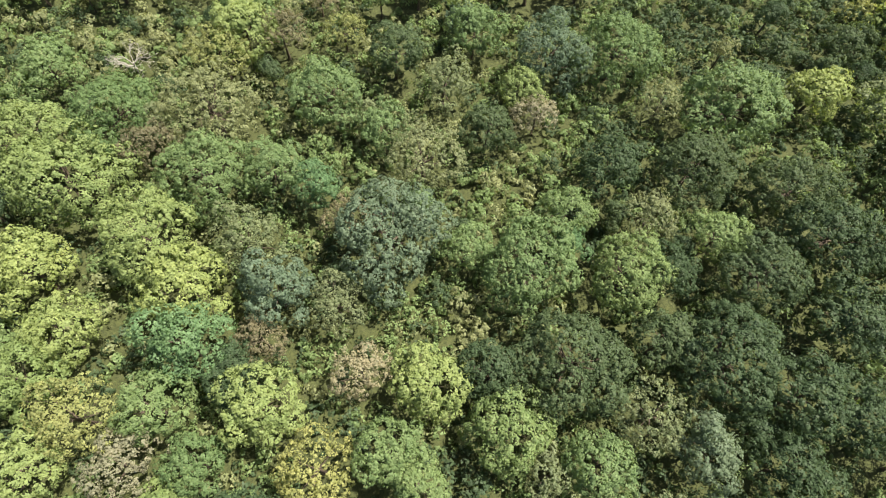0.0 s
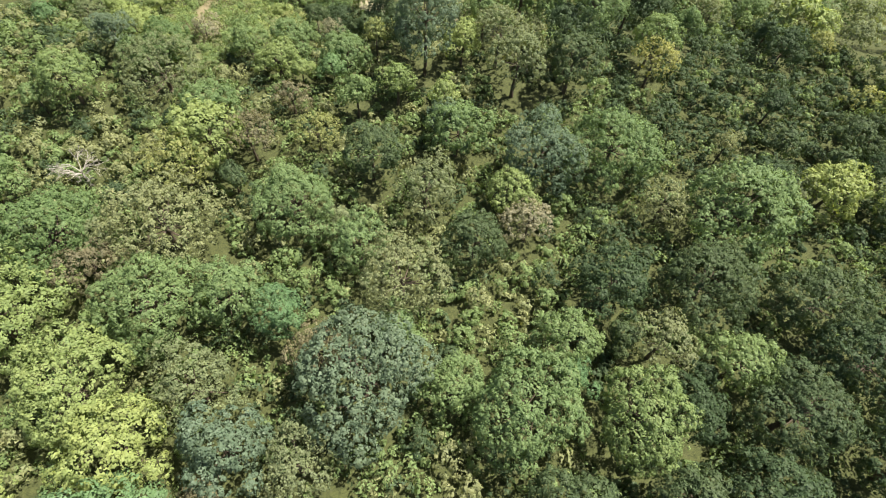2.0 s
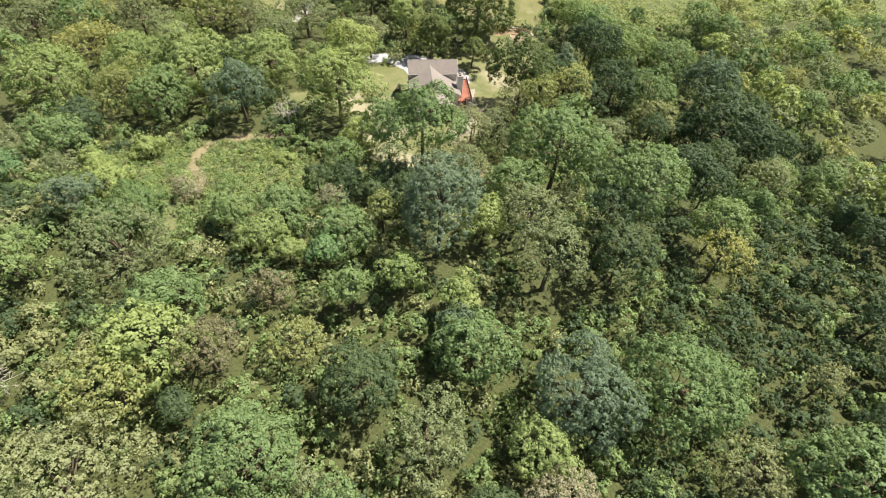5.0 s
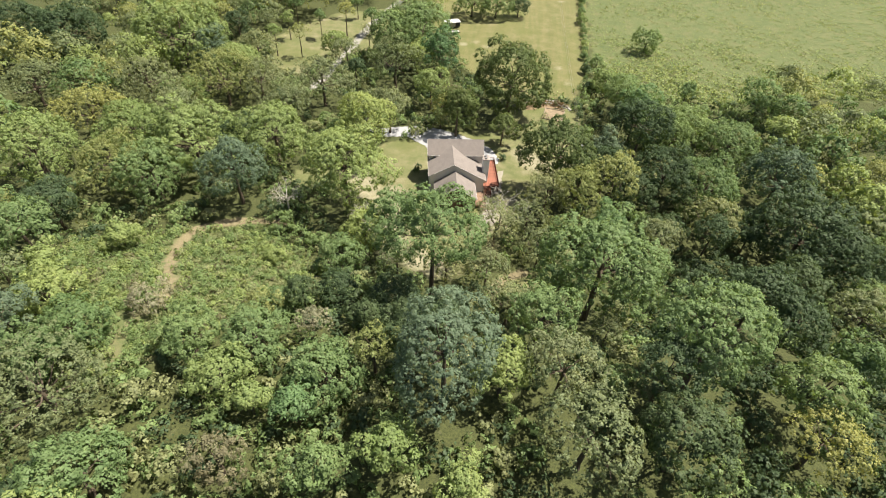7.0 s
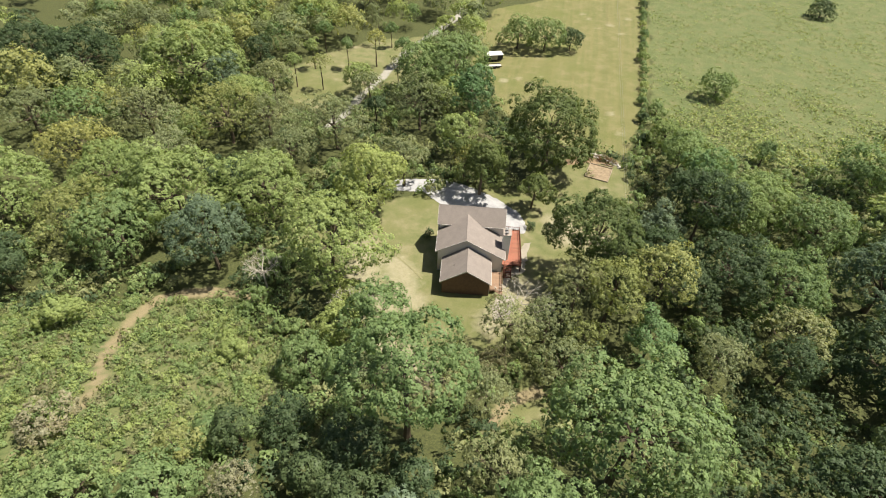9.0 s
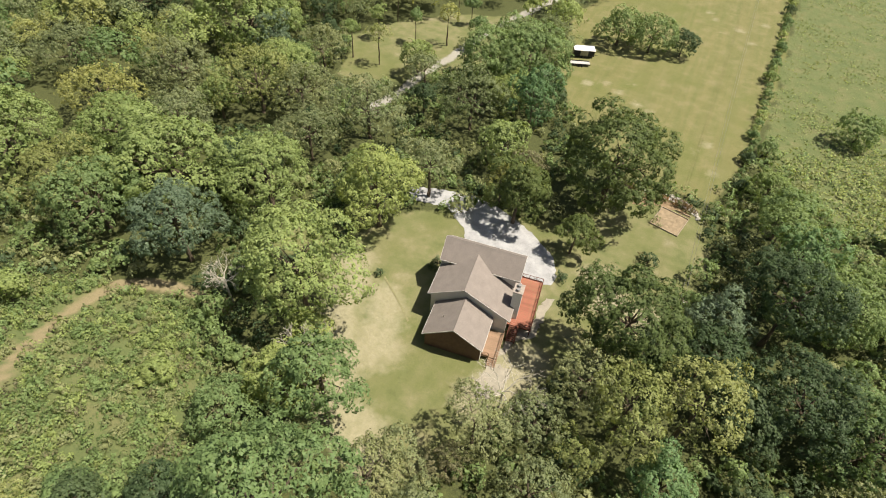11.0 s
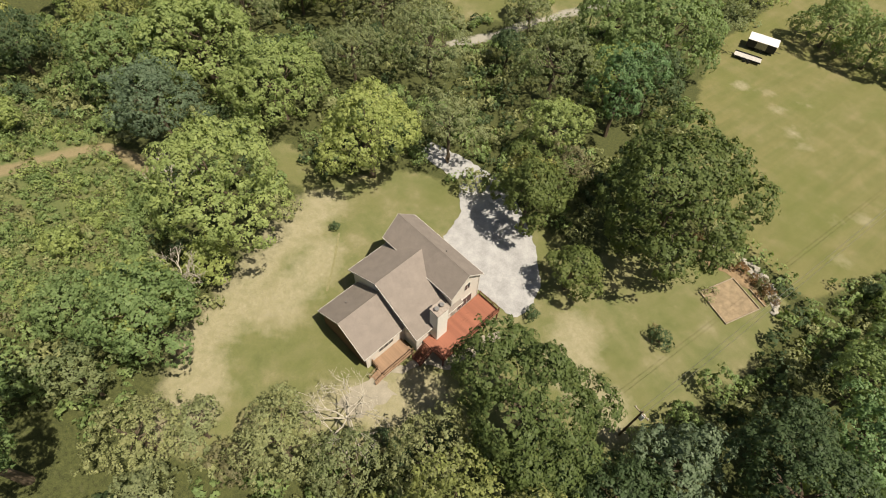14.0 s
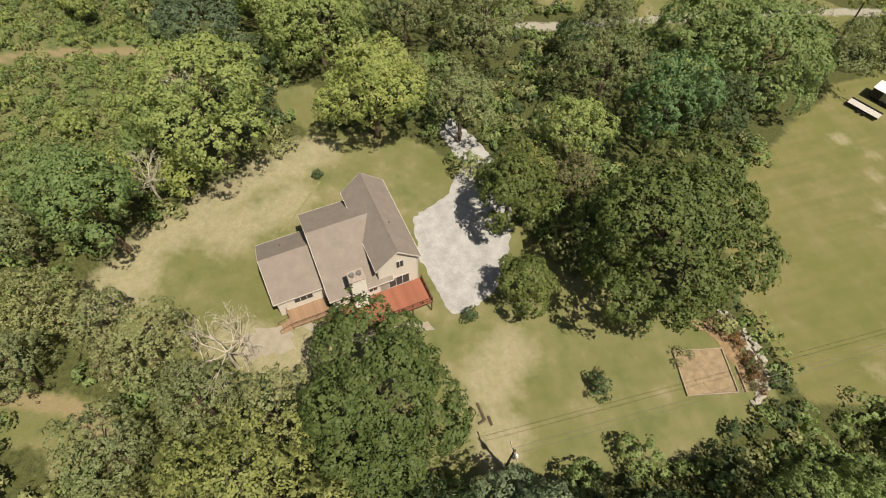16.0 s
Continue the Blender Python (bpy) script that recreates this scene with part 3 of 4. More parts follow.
# rough growth round the garden and by the drive
for k in range(16):
    a = k / 15
    tree(str(rng.choice(["rust", "rust", "brown"])), 19.5 + 15 * a + float(rng.normal(0, 0.5)), 232.4 + 1.5 * math.sin(a * 3.1) + float(rng.normal(0, 0.7)), float(rng.uniform(0.8, 1.5)), 0.5)
for px, py, pr in ((26.2, 225.3, 0.9), (26.8, 226.6, 0.8), (27.6, 224.4, 0.8), (-17.4, 182.9, 1.0), (13.6, 199.6, 1.3), (-9.2, 191.4, 1.1), (-9.6, 189.8, 0.9), (-4.5, 214.4, 1.4), (-7.6, 214.9, 1.3)):
    tree("olive" if py > 220 else "dark", px, py, pr, pr * 0.6)


def far_wood():
    """Woods past the nearer trees, too many to count, as one mass of leaf clumps for each tone."""
    g = np.random.default_rng(5)
    kinds = [leaf_cloud(5.5, 4.8, 18, 760, 0.62, seed=900 + k) for k in range(4)]
    spots = {}
    made = {"green": [], "yellow": [], "olive": [], "gold": []}
    n = 0
    for _ in range(30000):
        y = g.uniform(-45, 470)
        x = g.uniform(-110 - 0.42 * max(y, 0), 120 + 0.3 * max(y, 0))
        near = n < 230
        if near:  # the belt of trees behind the house, round the far end of the drive
            x, y = (g.uniform(-160, 10), g.uniform(190, 345)) if n > 70 else (g.uniform(93, 165), g.uniform(60, 250))
        if n >= 640 or -93 < x < 93 and -12 < y < (246 if near else 262) or any(inside(np.array(x), np.array(y), p) for p in OPEN) or near_line(x, y, ROAD) < (4.5 if near else 7):
            continue
        cell = (int(x // 6.5), int(y // 6.5))
        if cell in spots or near and n > 120 and g.random() < 0.3 or any((x - a) ** 2 + (y - b) ** 2 < (3 + c) ** 2 for a, b, c in PLACED if abs(x - a) < 20):
            continue
        spots[cell] = 1
        n += 1
        p, w, s, *_ = kinds[g.integers(0, 4)]
        k, a = g.uniform(0.6, 1.3), g.uniform(0, 6.28)
        c, d = math.cos(a), math.sin(a)
        q = np.stack([p[:, 0] * c - p[:, 1] * d, p[:, 0] * d + p[:, 1] * c, p[:, 2]], 1) * k + (x, y, height(x, y) + 3 + 4.5 * k)
        wt = np.stack([w[:, 0] * c - w[:, 1] * d, w[:, 0] * d + w[:, 1] * c, w[:, 2]], 1)
        # mostly yellowish leaves, kept light in colour to suggest distant haze as well
        tone = str(g.choice(["green", "yellow", "gold", "gold", "olive", "olive"]))
        made[tone].append((q, wt, s * k * (0.72 if near else 1.0)))
        if near:
            made[tone].append(((q - (x, y, 0)) * (-0.97, -0.97, 1) + (x, y, 0), wt * (-1, -1, 1), s * k * 0.72))
    for tone, rows in made.items():
        me = leaf_mesh("far_wood", *(np.concatenate(v) for v in zip(*rows)), g, LEAF[tone])
        tagged(new("far_wood", me), "mixed green woods stretching away past the clearing", "woods", kind="stuff")


def undergrowth():
    """Brambles, saplings and weeds in the gaps of the wood and over the clearing."""
    g = np.random.default_rng(6)
    kinds = [leaf_cloud(1.9, 1.5, 9, 176, 0.36, seed=700 + k, low=-0.1) for k in range(4)]
    tall = [leaf_cloud(2.8, 2.7, 14, 700, 0.34, seed=760 + k, low=-0.5) for k in range(4)]
    made = {"yellow": [], "green": [], "dark": [], "olive": [], "brown": []}
    spots = np.array(PLACED)

    def put(bank, x, y, k, rise, tone, leaf):
        p, w, s, *_ = bank[g.integers(0, 4)]
        a = g.uniform(0, 6.28)
        c, d = math.cos(a), math.sin(a)
        turned = [np.stack([v[:, 0] * c - v[:, 1] * d, v[:, 0] * d + v[:, 1] * c, v[:, 2]], 1) for v in (p, w)]
        made[tone].append((turned[0] * k + (x, y, height(x, y) + rise), turned[1], s * leaf))

    def barred(x, y):
        return min(near_line(x, y, PATHS[0]), near_line(x, y, PATHS[1])) < 1.5 or near_line(x, y, ROAD) < 3 or (abs(x - 1) < 13 and 170 < y < 205)

    n = 0
    while n < 1150:
        x, y = g.uniform(-82, -18), g.uniform(104, 162)
        if not inside(np.array(x), np.array(y), CLEARING) or barred(x, y):
            continue
        n += 1
        k = g.uniform(0.25, 1.05) ** 1.4
        put(kinds, x, y, k, 0.5 * k, str(g.choice(["yellow", "green", "green", "olive", "brown"], p=[0.28, 0.27, 0.2, 0.2, 0.05])), 0.78 * k**0.4)
    # low growth and saplings wherever no crown stands over the ground
    for y0 in np.arange(-14, 264, 3.3):
        for x0 in np.arange(-98, 112, 3.3):
            x, y = x0 + g.uniform(-1.2, 1.2), y0 + g.uniform(-1.2, 1.2)
            if any(inside(np.array(x), np.array(y), p) for p in OPEN) or barred(x, y):
                continue
            gap = (np.hypot(spots[:, 0] - x, spots[:, 1] - y) - spots[:, 2]).min()
            if gap < -1.2:
                continue
            # dark leaf colours here add to the shade in the gaps
            east = x > 25 + 0.1 * y and y < 195
            tone = str(g.choice(["dark", "dark", "dark", "green"] if east else ["green", "green", "dark", "olive"]))
            if gap > 1.2 and y < 215 and g.random() < 0.4:
                k = g.uniform(0.55, 1.15)
                put(tall, x, y, k, g.uniform(1.2, 3.0), tone, 1.0)
            else:
                put(kinds, x, y, g.uniform(0.8, 1.6), g.uniform(0.2, 0.8), tone, 1.25)
    for tone, rows in made.items():
        me = leaf_mesh("undergrowth", *(np.concatenate(v) for v in zip(*rows)), g, LEAF[tone])
        tagged(new("undergrowth", me), "tangled green brambles and saplings under the trees", "undergrowth", kind="stuff")


def meadow_weeds():
    """Tall weeds, brambles and grass tufts over the fenced meadow, thicker towards the wood."""
    g = np.random.default_rng(8)
    x, y = g.uniform(44, 240, 230000), 240 + 230 * g.random(230000) ** 1.7
    keep = inside(x, y, MEADOW)
    x, y = x[keep], y[keep]
    lump = np.array([0.7 * noise.noise((a * 0.05, b * 0.05, 0.0)) + 0.7 * noise.noise((a * 0.35, b * 0.35, 4.0)) for a, b in zip(x, y)])
    rough = np.clip(1 - (y - 250 - 0.12 * (x - 50)) / 45, 0, 1)
    keep = lump + g.normal(0, 0.3, len(x)) > 0.28 - 0.5 * rough
    x, y, lump, rough = x[keep][:90000], y[keep][:90000], lump[keep][:90000], rough[keep][:90000]
    z = 0.12 + np.clip(lump + 0.3 * rough, 0, 1) * (0.5 + 1.9 * rough) * g.uniform(0.3, 1, len(x))
    p = np.stack([x, y, z], 1)
    way = unit(g.normal(size=p.shape) * 0.6 + (0, 0, 1.0))
    size = g.uniform(0.25, 0.55, len(p)) * (1 + 0.4 * rough)
    pick = g.random(len(p))
    for tone, lo, hi in (("olive", 0, 0.35), ("yellow", 0.35, 0.7), ("green", 0.7, 1)):
        k = (pick >= lo) & (pick < hi)
        me = leaf_mesh("meadow_weeds", p[k], way[k], size[k], g, LEAF[tone])
        tagged(new("meadow_weeds", me), "tall yellow-green weeds and grass over the meadow", "weeds", kind="stuff")


far_wood()
undergrowth()
meadow_weeds()

# ---- house ----
ROOF = plain("asphalt_shingles", (0.215, 0.188, 0.17), 0.9, vary=0.14, scale=0.8, fine=0.3)
SIDING = plain("cream_siding", (0.64, 0.605, 0.565), 0.7, vary=0.06, fine=0.05)
BROWN = plain("brown_siding", (0.14, 0.085, 0.06), 0.9, vary=0.2, scale=2)
TRIM = plain("white_trim", (0.55, 0.53, 0.5), 0.6, vary=0.05)
DECK = plain("red_deck_stain", (0.27, 0.105, 0.068), 0.65, vary=0.2, scale=1.2)
DARKWOOD = plain("dark_red_wood", (0.13, 0.05, 0.032), 0.8)
PORCH = plain("weathered_boards", (0.25, 0.165, 0.11), 0.85)
GLASS = plain("window_glass", (0.05, 0.06, 0.07), 0.06, vary=0.05, fine=0.02, bumpy=0.0)
CHIM = plain("white_chimney_render", (0.76, 0.74, 0.71), 0.8, vary=0.06)
METAL = plain("dull_metal", (0.35, 0.34, 0.33), 0.45, 0.8)
GRAVEL = plain("pale_gravel", (0.33, 0.333, 0.342), 0.95, vary=0.28, scale=0.5, fine=0.3, bumpy=0.6)
TIMBER = plain("grey_timber", (0.3, 0.25, 0.19), 0.9)
SOIL = plain("dry_soil", (0.245, 0.19, 0.125), 0.95, vary=0.3, scale=1.0, bumpy=0.8)
STONE = plain("pale_stone", (0.34, 0.325, 0.29), 0.9, vary=0.2)
WHITE = plain("white_sheet_metal", (0.7, 0.7, 0.71), 0.4, vary=0.05)
BLACK = plain("dark_steel", (0.03, 0.03, 0.035), 0.5, vary=0.2)

house = tagged(new("house"), "house with brown shingle roofs, cream siding and white chimney", "house")
house.matrix_basis = pose(HX, HY, 0, 0, 0, 8.3)


def shingle_plane(poly, axis, a, b):
    """One roof plane with courses of shingles standing slightly proud."""
    return part("roof", prism(poly, axis, a, b), ROOF, house)


def gable_roof(axis, mid, half_lo, half_hi, ridge, slope, a, b, thick=0.14):
    """Two roof planes meeting in a ridge, with edge boards and a ridge cap."""
    for s, half in ((-1, half_lo), (1, half_hi)):
        q = [(mid, ridge), (mid + s * half, ridge - slope * half), (mid + s * half, ridge - slope * half - thick), (mid, ridge - thick)]
        rf = shingle_plane(q, axis, a, b)
        e = (mid + s * half, ridge - slope * half)
        fas = [(e[0], e[1] - 0.01), (e[0] + s * 0.05, e[1] - 0.01), (e[0] + s * 0.05, e[1] - 0.24), (e[0], e[1] - 0.24)]
        part("fascia", prism(fas, axis, a, b), TRIM, rf, "white fascia board")
        for end, w in ((a, -0.05), (b, 0.05)):
            rake = [(mid, ridge - 0.01), (mid + s * half, ridge - slope * half - 0.01), (mid + s * half, ridge - slope * half - 0.25), (mid, ridge - 0.25)]
            part("bargeboard", prism(rake, axis, end, end + w), TRIM, rf, "white bargeboard")
    cap = [(mid - 0.16, ridge - 0.16 * slope + 0.01), (mid, ridge + 0.03), (mid + 0.16, ridge - 0.16 * slope + 0.01), (mid, ridge - 0.02)]
    part("ridge_cap", prism(cap, axis, a, b), ROOF, house)


def gable_walls(axis, mid, lo, hi, ridge, slope, a, b, base, mat):
    q = [(mid + lo, base), (mid + hi, base), (mid + hi, ridge - 0.2 - slope * hi), (mid, ridge - 0.2), (mid + lo, ridge - 0.2 + slope * lo)]
    return part("wall", prism(q, axis, a, b), mat, house)


def window_e(u, v0, v1, z0, z1, panes=2, name="window"):
    """A window in a wall that faces east: frame, panes and bars."""
    w = part(name, box(u, u + 0.05, v0, v1, z0, z1), TRIM, house, "white-framed window" if name == "window" else "white-framed sliding glass door")
    s = (v1 - v0 - 0.08) / panes
    for i in range(panes):
        part("pane", box(u + 0.045, u + 0.06, v0 + 0.08 + i * s, v0 + i * s + s, z0 + 0.08, z1 - 0.08), GLASS, w, "dark glass pane")
    return w


# rear wing with its ridge across
gable_walls("x", 6.1, -2.75, 2.75, 11.35, 0.9, -6.5, 7.3, -0.3, SIDING)
gable_roof("x", 6.1, 3.2, 3.2, 11.4, 0.9, -6.9, 7.65)
# middle wing
gable_walls("y", -0.55, -5.8, 7.85, 10.25, 0.56, -3.3, 4.5, -0.3, SIDING)
gable_roof("y", -0.55, 6.25, 8.4, 10.3, 0.56, -3.75, 5.2)
# front wing
gable_walls("y", -0.1, -4.85, 4.75, 8.35, 0.66, -10.2, -3.2, 0.5, BROWN)
gable_roof("y", -0.1, 5.25, 5.1, 8.4, 0.66, -10.6, -3.5)
part("cladding", box(4.65, 4.72, -10.2, -3.3, 0.6, 4.95), SIDING, house, "cream cladding")
window_e(4.72, -8.0, -5.4, 3.3, 4.4, 3)
window_e(7.3, -2.4, -1.2, 3.7, 4.9, 2)
window_e(7.3, 1.7, 2.9, 3.6, 5.0, 2)
window_e(7.3, 5.8, 6.9, 7.2, 8.7, 2)
window_e(7.3, 4.6, 7.6, 2.85, 5.0, 3, "sliding_door")
for v in (3.35, 8.85):
    part("corner_board", box(7.28, 7.36, v - 0.08, v + 0.08, -0.2, 8.4 if v > 5 else 8.3), TRIM, house)
chimney = part("chimney", box(7.1, 8.65, -0.7, 1.3, 0, 9.7, 0.03), CHIM, house, "white rendered chimney")
part("cap", box(7.0, 8.75, -0.8, 1.4, 9.65, 9.85, 0.04), plain("chimney_cap", (0.3, 0.26, 0.23), 0.8), chimney, "grey-brown chimney cap")
for v in (-0.2, 0.75):
    part("flue", tube(bmesh.new(), [(7.85, v, 9.8), (7.85, v, 10.25), (7.85, v, 10.3)], [0.27, 0.27, 0.33], 14), METAL, chimney, "round metal flue")
part("vent_pipe", tube(bmesh.new(), [(-2.7, -7.4, 6.5), (-2.7, -7.4, 7.15)], [0.07, 0.07], 8), METAL, house)
part("vent_pipe", tube(bmesh.new(), [(2.4, 6.9, 10.3), (2.4, 6.9, 11.1)], [0.07, 0.07], 8), METAL, house)


def railing(parent, p, q, z, mat, step=0.22):
    """Posts, two rails and balusters between two corners."""
    p, q = Vector(p), Vector(q)
    d = q - p
    n = max(1, round(d.length / 1.5))
    dz = (q - p).z
    for i in range(n + 1):
        c = p + d * i / n
        part("post", box(c.x - 0.05, c.x + 0.05, c.y - 0.05, c.y + 0.05, z + c.z - 0.1, z + c.z + 1.02), mat, parent)
    for h in (0.12, 0.95):
        part("rail", tube(bmesh.new(), [p + Vector((0, 0, z + h)), q + Vector((0, 0, z + h))], [0.055, 0.055], 4), mat, parent)
    k = round(d.length / step)
    me = None
    for i in range(1, k):
        c = p + d * i / k
        if me is None:
            first = part("baluster", box(-0.02, 0.02, -0.02, 0.02, 0.12, 0.95), mat, parent)
            me = first.data
            first.location = (c.x, c.y, z + c.z)
        else:
            o = new("baluster", me)
            o.parent = parent
            o.location = (c.x, c.y, z + c.z)


def platform(name, words, u0, u1, v0, v1, z, low, boards, mat, dark):
    """A raised timber floor on posts."""
    top = tagged(new(name), words, "deck")
    top.matrix_basis = house.matrix_basis.copy()
    w = (u1 - u0) / boards
    first = None
    for i in range(boards):
        if first is None:
            first = part("board", box(0, w - 0.012, v0, v1, z - 0.04, z), mat, top)
            first.location.x = u0
        else:
            o = new("board", first.data)
            o.parent, o.location = top, (u0 + i * w, 0, 0)
    for a, b, c, d in ((u0, u1, v0, v0 + 0.05), (u0, u1, v1 - 0.05, v1), (u0, u0 + 0.05, v0, v1), (u1 - 0.05, u1, v0, v1)):
        part("joist", box(a, b, c, d, z - 0.3, z - 0.045), dark, top)
    n = max(2, round((v1 - v0) / 2.6))
    for i in range(n + 1):
        v = v0 + 0.15 + (v1 - v0 - 0.3) * i / n
        part("support", box(u1 - 0.25, u1 - 0.1, v - 0.08, v + 0.08, low, z - 0.3), dark, top)
    return top


def steps(name, words, u0, u1, v, z0, z1, way, mat, count):
    s = tagged(new(name), words, "stairs")
    s.matrix_basis = house.matrix_basis.copy()
    for i in range(count):
        z = z0 + (z1 - z0) * (i + 0.5) / count
        part("tread", box(u0, u1, v + way * i * 0.3, v + way * (i + 1) * 0.3 - way * 0.02, z - 0.05, z), mat, s)
    e = v + way * count * 0.3
    for u in (u0, u1):
        part("stringer", tube(bmesh.new(), [(u, v, z0 - 0.15), (u, e, z1 - 0.02)], [0.11, 0.11], 4), mat, s)
        part("handrail", tube(bmesh.new(), [(u, v, z0 + 0.9), (u, e, z1 + 0.95)], [0.05, 0.05], 4), mat, s)
        part("newel", box(u - 0.06, u + 0.06, e - 0.06, e + 0.06, z1 - 0.1, z1 + 1.0), mat, s)


deck = platform("deck", "red-stained timber deck with dark railing beside the house", 7.4, 11.6, -2.2, 9.35, 2.8, -0.1, 30, DECK, DARKWOOD)
railing(deck, (11.5, -2.1, 0), (11.5, 9.25, 0), 2.8, DARKWOOD)
railing(deck, (7.6, 9.25, 0), (11.5, 9.25, 0), 2.8, DARKWOOD)
railing(deck, (9.6, -2.1, 0), (11.5, -2.1, 0), 2.8, DARKWOOD)
steps("stairs", "dark red timber stairs leading down from the deck", 7.9, 9.4, -2.2, 2.7, 1.2, -1, DARKWOOD, 8)
porch = platform("porch", "weathered brown timber porch with a slatted railing", 4.75, 7.5, -9.4, -4.0, 2.2, 0.7, 18, PORCH, PORCH)
railing(porch, (7.4, -9.3, 0), (7.4, -4.1, 0), 2.2, PORCH)
railing(porch, (4.85, -9.3, 0), (6.0, -9.3, 0), 2.2, PORCH)
steps("stairs", "weathered timber stairs at the end of the porch", 6.1, 7.4, -9.4, 2.1, 1.35, -1, PORCH, 5)

# ---- yard ----


def drive_sheet(name, words, poly, mat, lift=0.05, rag=0.22):
    """A gravelled surface with a ragged edge, lying on the ground."""
    g = random.Random(3)
    pts = []
    for (x0, y0), (x1, y1) in zip(poly, poly[1:] + poly[:1]):
        n = max(2, int(math.hypot(x1 - x0, y1 - y0) / 0.7))
        pts += [(x0 + (x1 - x0) * i / n + g.uniform(-rag, rag), y0 + (y1 - y0) * i / n + g.uniform(-rag, rag)) for i in range(n)]
    bm = bmesh.new()
    vs = [bm.verts.new((x, y, height(x, y) + lift)) for x, y in pts]
    es = [bm.edges.new((a, b)) for a, b in zip(vs, vs[1:] + vs[:1])]
    bmesh.ops.triangle_fill(bm, edges=es, use_beauty=True)
    for f in bm.faces:
        if f.normal.z < 0:
            f.normal_flip()
    me = bpy.data.meshes.new(name)
    bm.to_mesh(me)
    bm.free()
    me.materials.append(mat)
    tagged(new(name, me), words, "driveway", kind="structure")


drive_sheet("driveway", "pale gravel driveway in front of the house", [(-25, 205), (-15, 207), (-9, 203), (-5.6, 196.2), (2, 195.2), (7.3, 196.2), (12.4, 197.2), (12.6, 200), (10.5, 204.5), (4, 209), (-3, 212), (-11, 213.5), (-19, 211.5), (-26, 209)], GRAVEL)
drive_sheet("gravel_path", "pale gravel path beside the porch", [(8, 175), (9.6, 176), (11, 182), (13.6, 184), (13.8, 194), (12.4, 194), (12, 186), (10, 184), (8.4, 172), (9.2, 168.5), (12.5, 170), (12.5, 176)], plain("sandy_gravel", (0.29, 0.265, 0.215), 0.95, vary=0.2, scale=0.8, fine=0.3), 0.12, 0.45)

drive_sheet("worn_line", "narrow pale worn line across the lawn", [(-16.4, 183.0), (-16.2, 183.3), (-11.5, 179.8), (-7.0, 176.1), (-7.2, 175.8), (-11.7, 179.5)], plain("dry_line", (0.2, 0.19, 0.1), 0.9), 0.06, 0.05)


drive_sheet("bare_earth", "bare rust-brown earth between the garden and the hedge", [(21, 229), (20.6, 231.4), (22, 233.2), (25.8, 234.3), (29, 233.9), (33.6, 231.8), (33.2, 230.6), (29.7, 231.9), (27.3, 231.4), (25.1, 231.2), (22.9, 229.9)], plain("rust_earth", (0.23, 0.165, 0.1), 0.95, vary=0.35, scale=0.9, bumpy=0.8), 0.06, 0.3)
drive_sheet("gravel_strip", "narrow curved strip of pale gravel beside the garden", [(26.2, 234.6), (28, 234.9), (31.2, 234), (34.2, 232.2), (34.4, 233.3), (31.4, 235.1), (28.5, 236), (26.4, 235.6)], STONE, 0.09, 0.12)


def garden_bed():
    bed = tagged(new("garden_bed"), "bare soil garden bed edged with grey timbers", "garden bed")
    bed.matrix_basis = pose(29.5, 227.5, 0, 0, 0, -12)
    bm = bmesh.new()
    for i in range(13):
        for j in range(13):
            bm.verts.new((-3 + i * 0.5, -3.4 + j * 6.8 / 12, 0.08 + 0.06 * noise.noise((i * 0.8, j * 0.8, 1))))
    bm.verts.ensure_lookup_table()
    for i in range(12):
        for j in range(12):
            k = i * 13 + j
            bm.faces.new((bm.verts[k], bm.verts[k + 13], bm.verts[k + 14], bm.verts[k + 1]))
    part("soil", bm, SOIL, bed)
    for a, b, c, d in ((-3.1, 3.1, -3.5, -3.35), (-3.1, 3.1, 3.35, 3.5), (-3.15, -3.0, -3.5, 3.5), (3.0, 3.15, -3.5, 3.5), (-0.4, 3.1, 4.4, 4.55)):
        part("edging", box(a, b, c, d, -0.05, 0.3, 0.02), TIMBER, bed)


garden_bed()


def stone_wall():
    """A low curved wall of rough pale stones."""
    wall = tagged(new("stone_wall"), "low curved wall of rough pale stones", "wall")
    g = random.Random(4)
    stones = []
    for k in range(5):
        bm = bmesh.new()
        bmesh.ops.create_icosphere(bm, subdivisions=1, radius=0.5)
        for v in bm.verts:
            v.co *= g.uniform(0.8, 1.15)
        stones.append(part("stone", bm, STONE, wall))
    path = [(21, 233.6), (24, 235.6), (28, 236.4), (31.5, 235.6), (34.2, 233.4), (35.2, 231)]
    i = 0
    for (x0, y0), (x1, y1) in zip(path, path[1:]):
        n = int(math.hypot(x1 - x0, y1 - y0) / 0.42)
        for j in range(n):
            for row in range(2):
                x, y = x0 + (x1 - x0) * (j + 0.5 * row) / n, y0 + (y1 - y0) * (j + 0.5 * row) / n
                if i < 5:
                    o = stones[i]
                else:
                    o = new("stone", stones[i % 5].data)
                    o.parent = wall
                i += 1
                o.matrix_basis = pose(x + g.uniform(-0.12, 0.12), y + g.uniform(-0.3, 0.3), 0.1 + 0.14 * row, g.uniform(-15, 15), g.uniform(-15, 15), g.uniform(0, 180)) @ Matrix.Diagonal((g.uniform(0.6, 1.25), g.uniform(0.5, 1.0), g.uniform(0.28, 0.45), 1))


stone_wall()


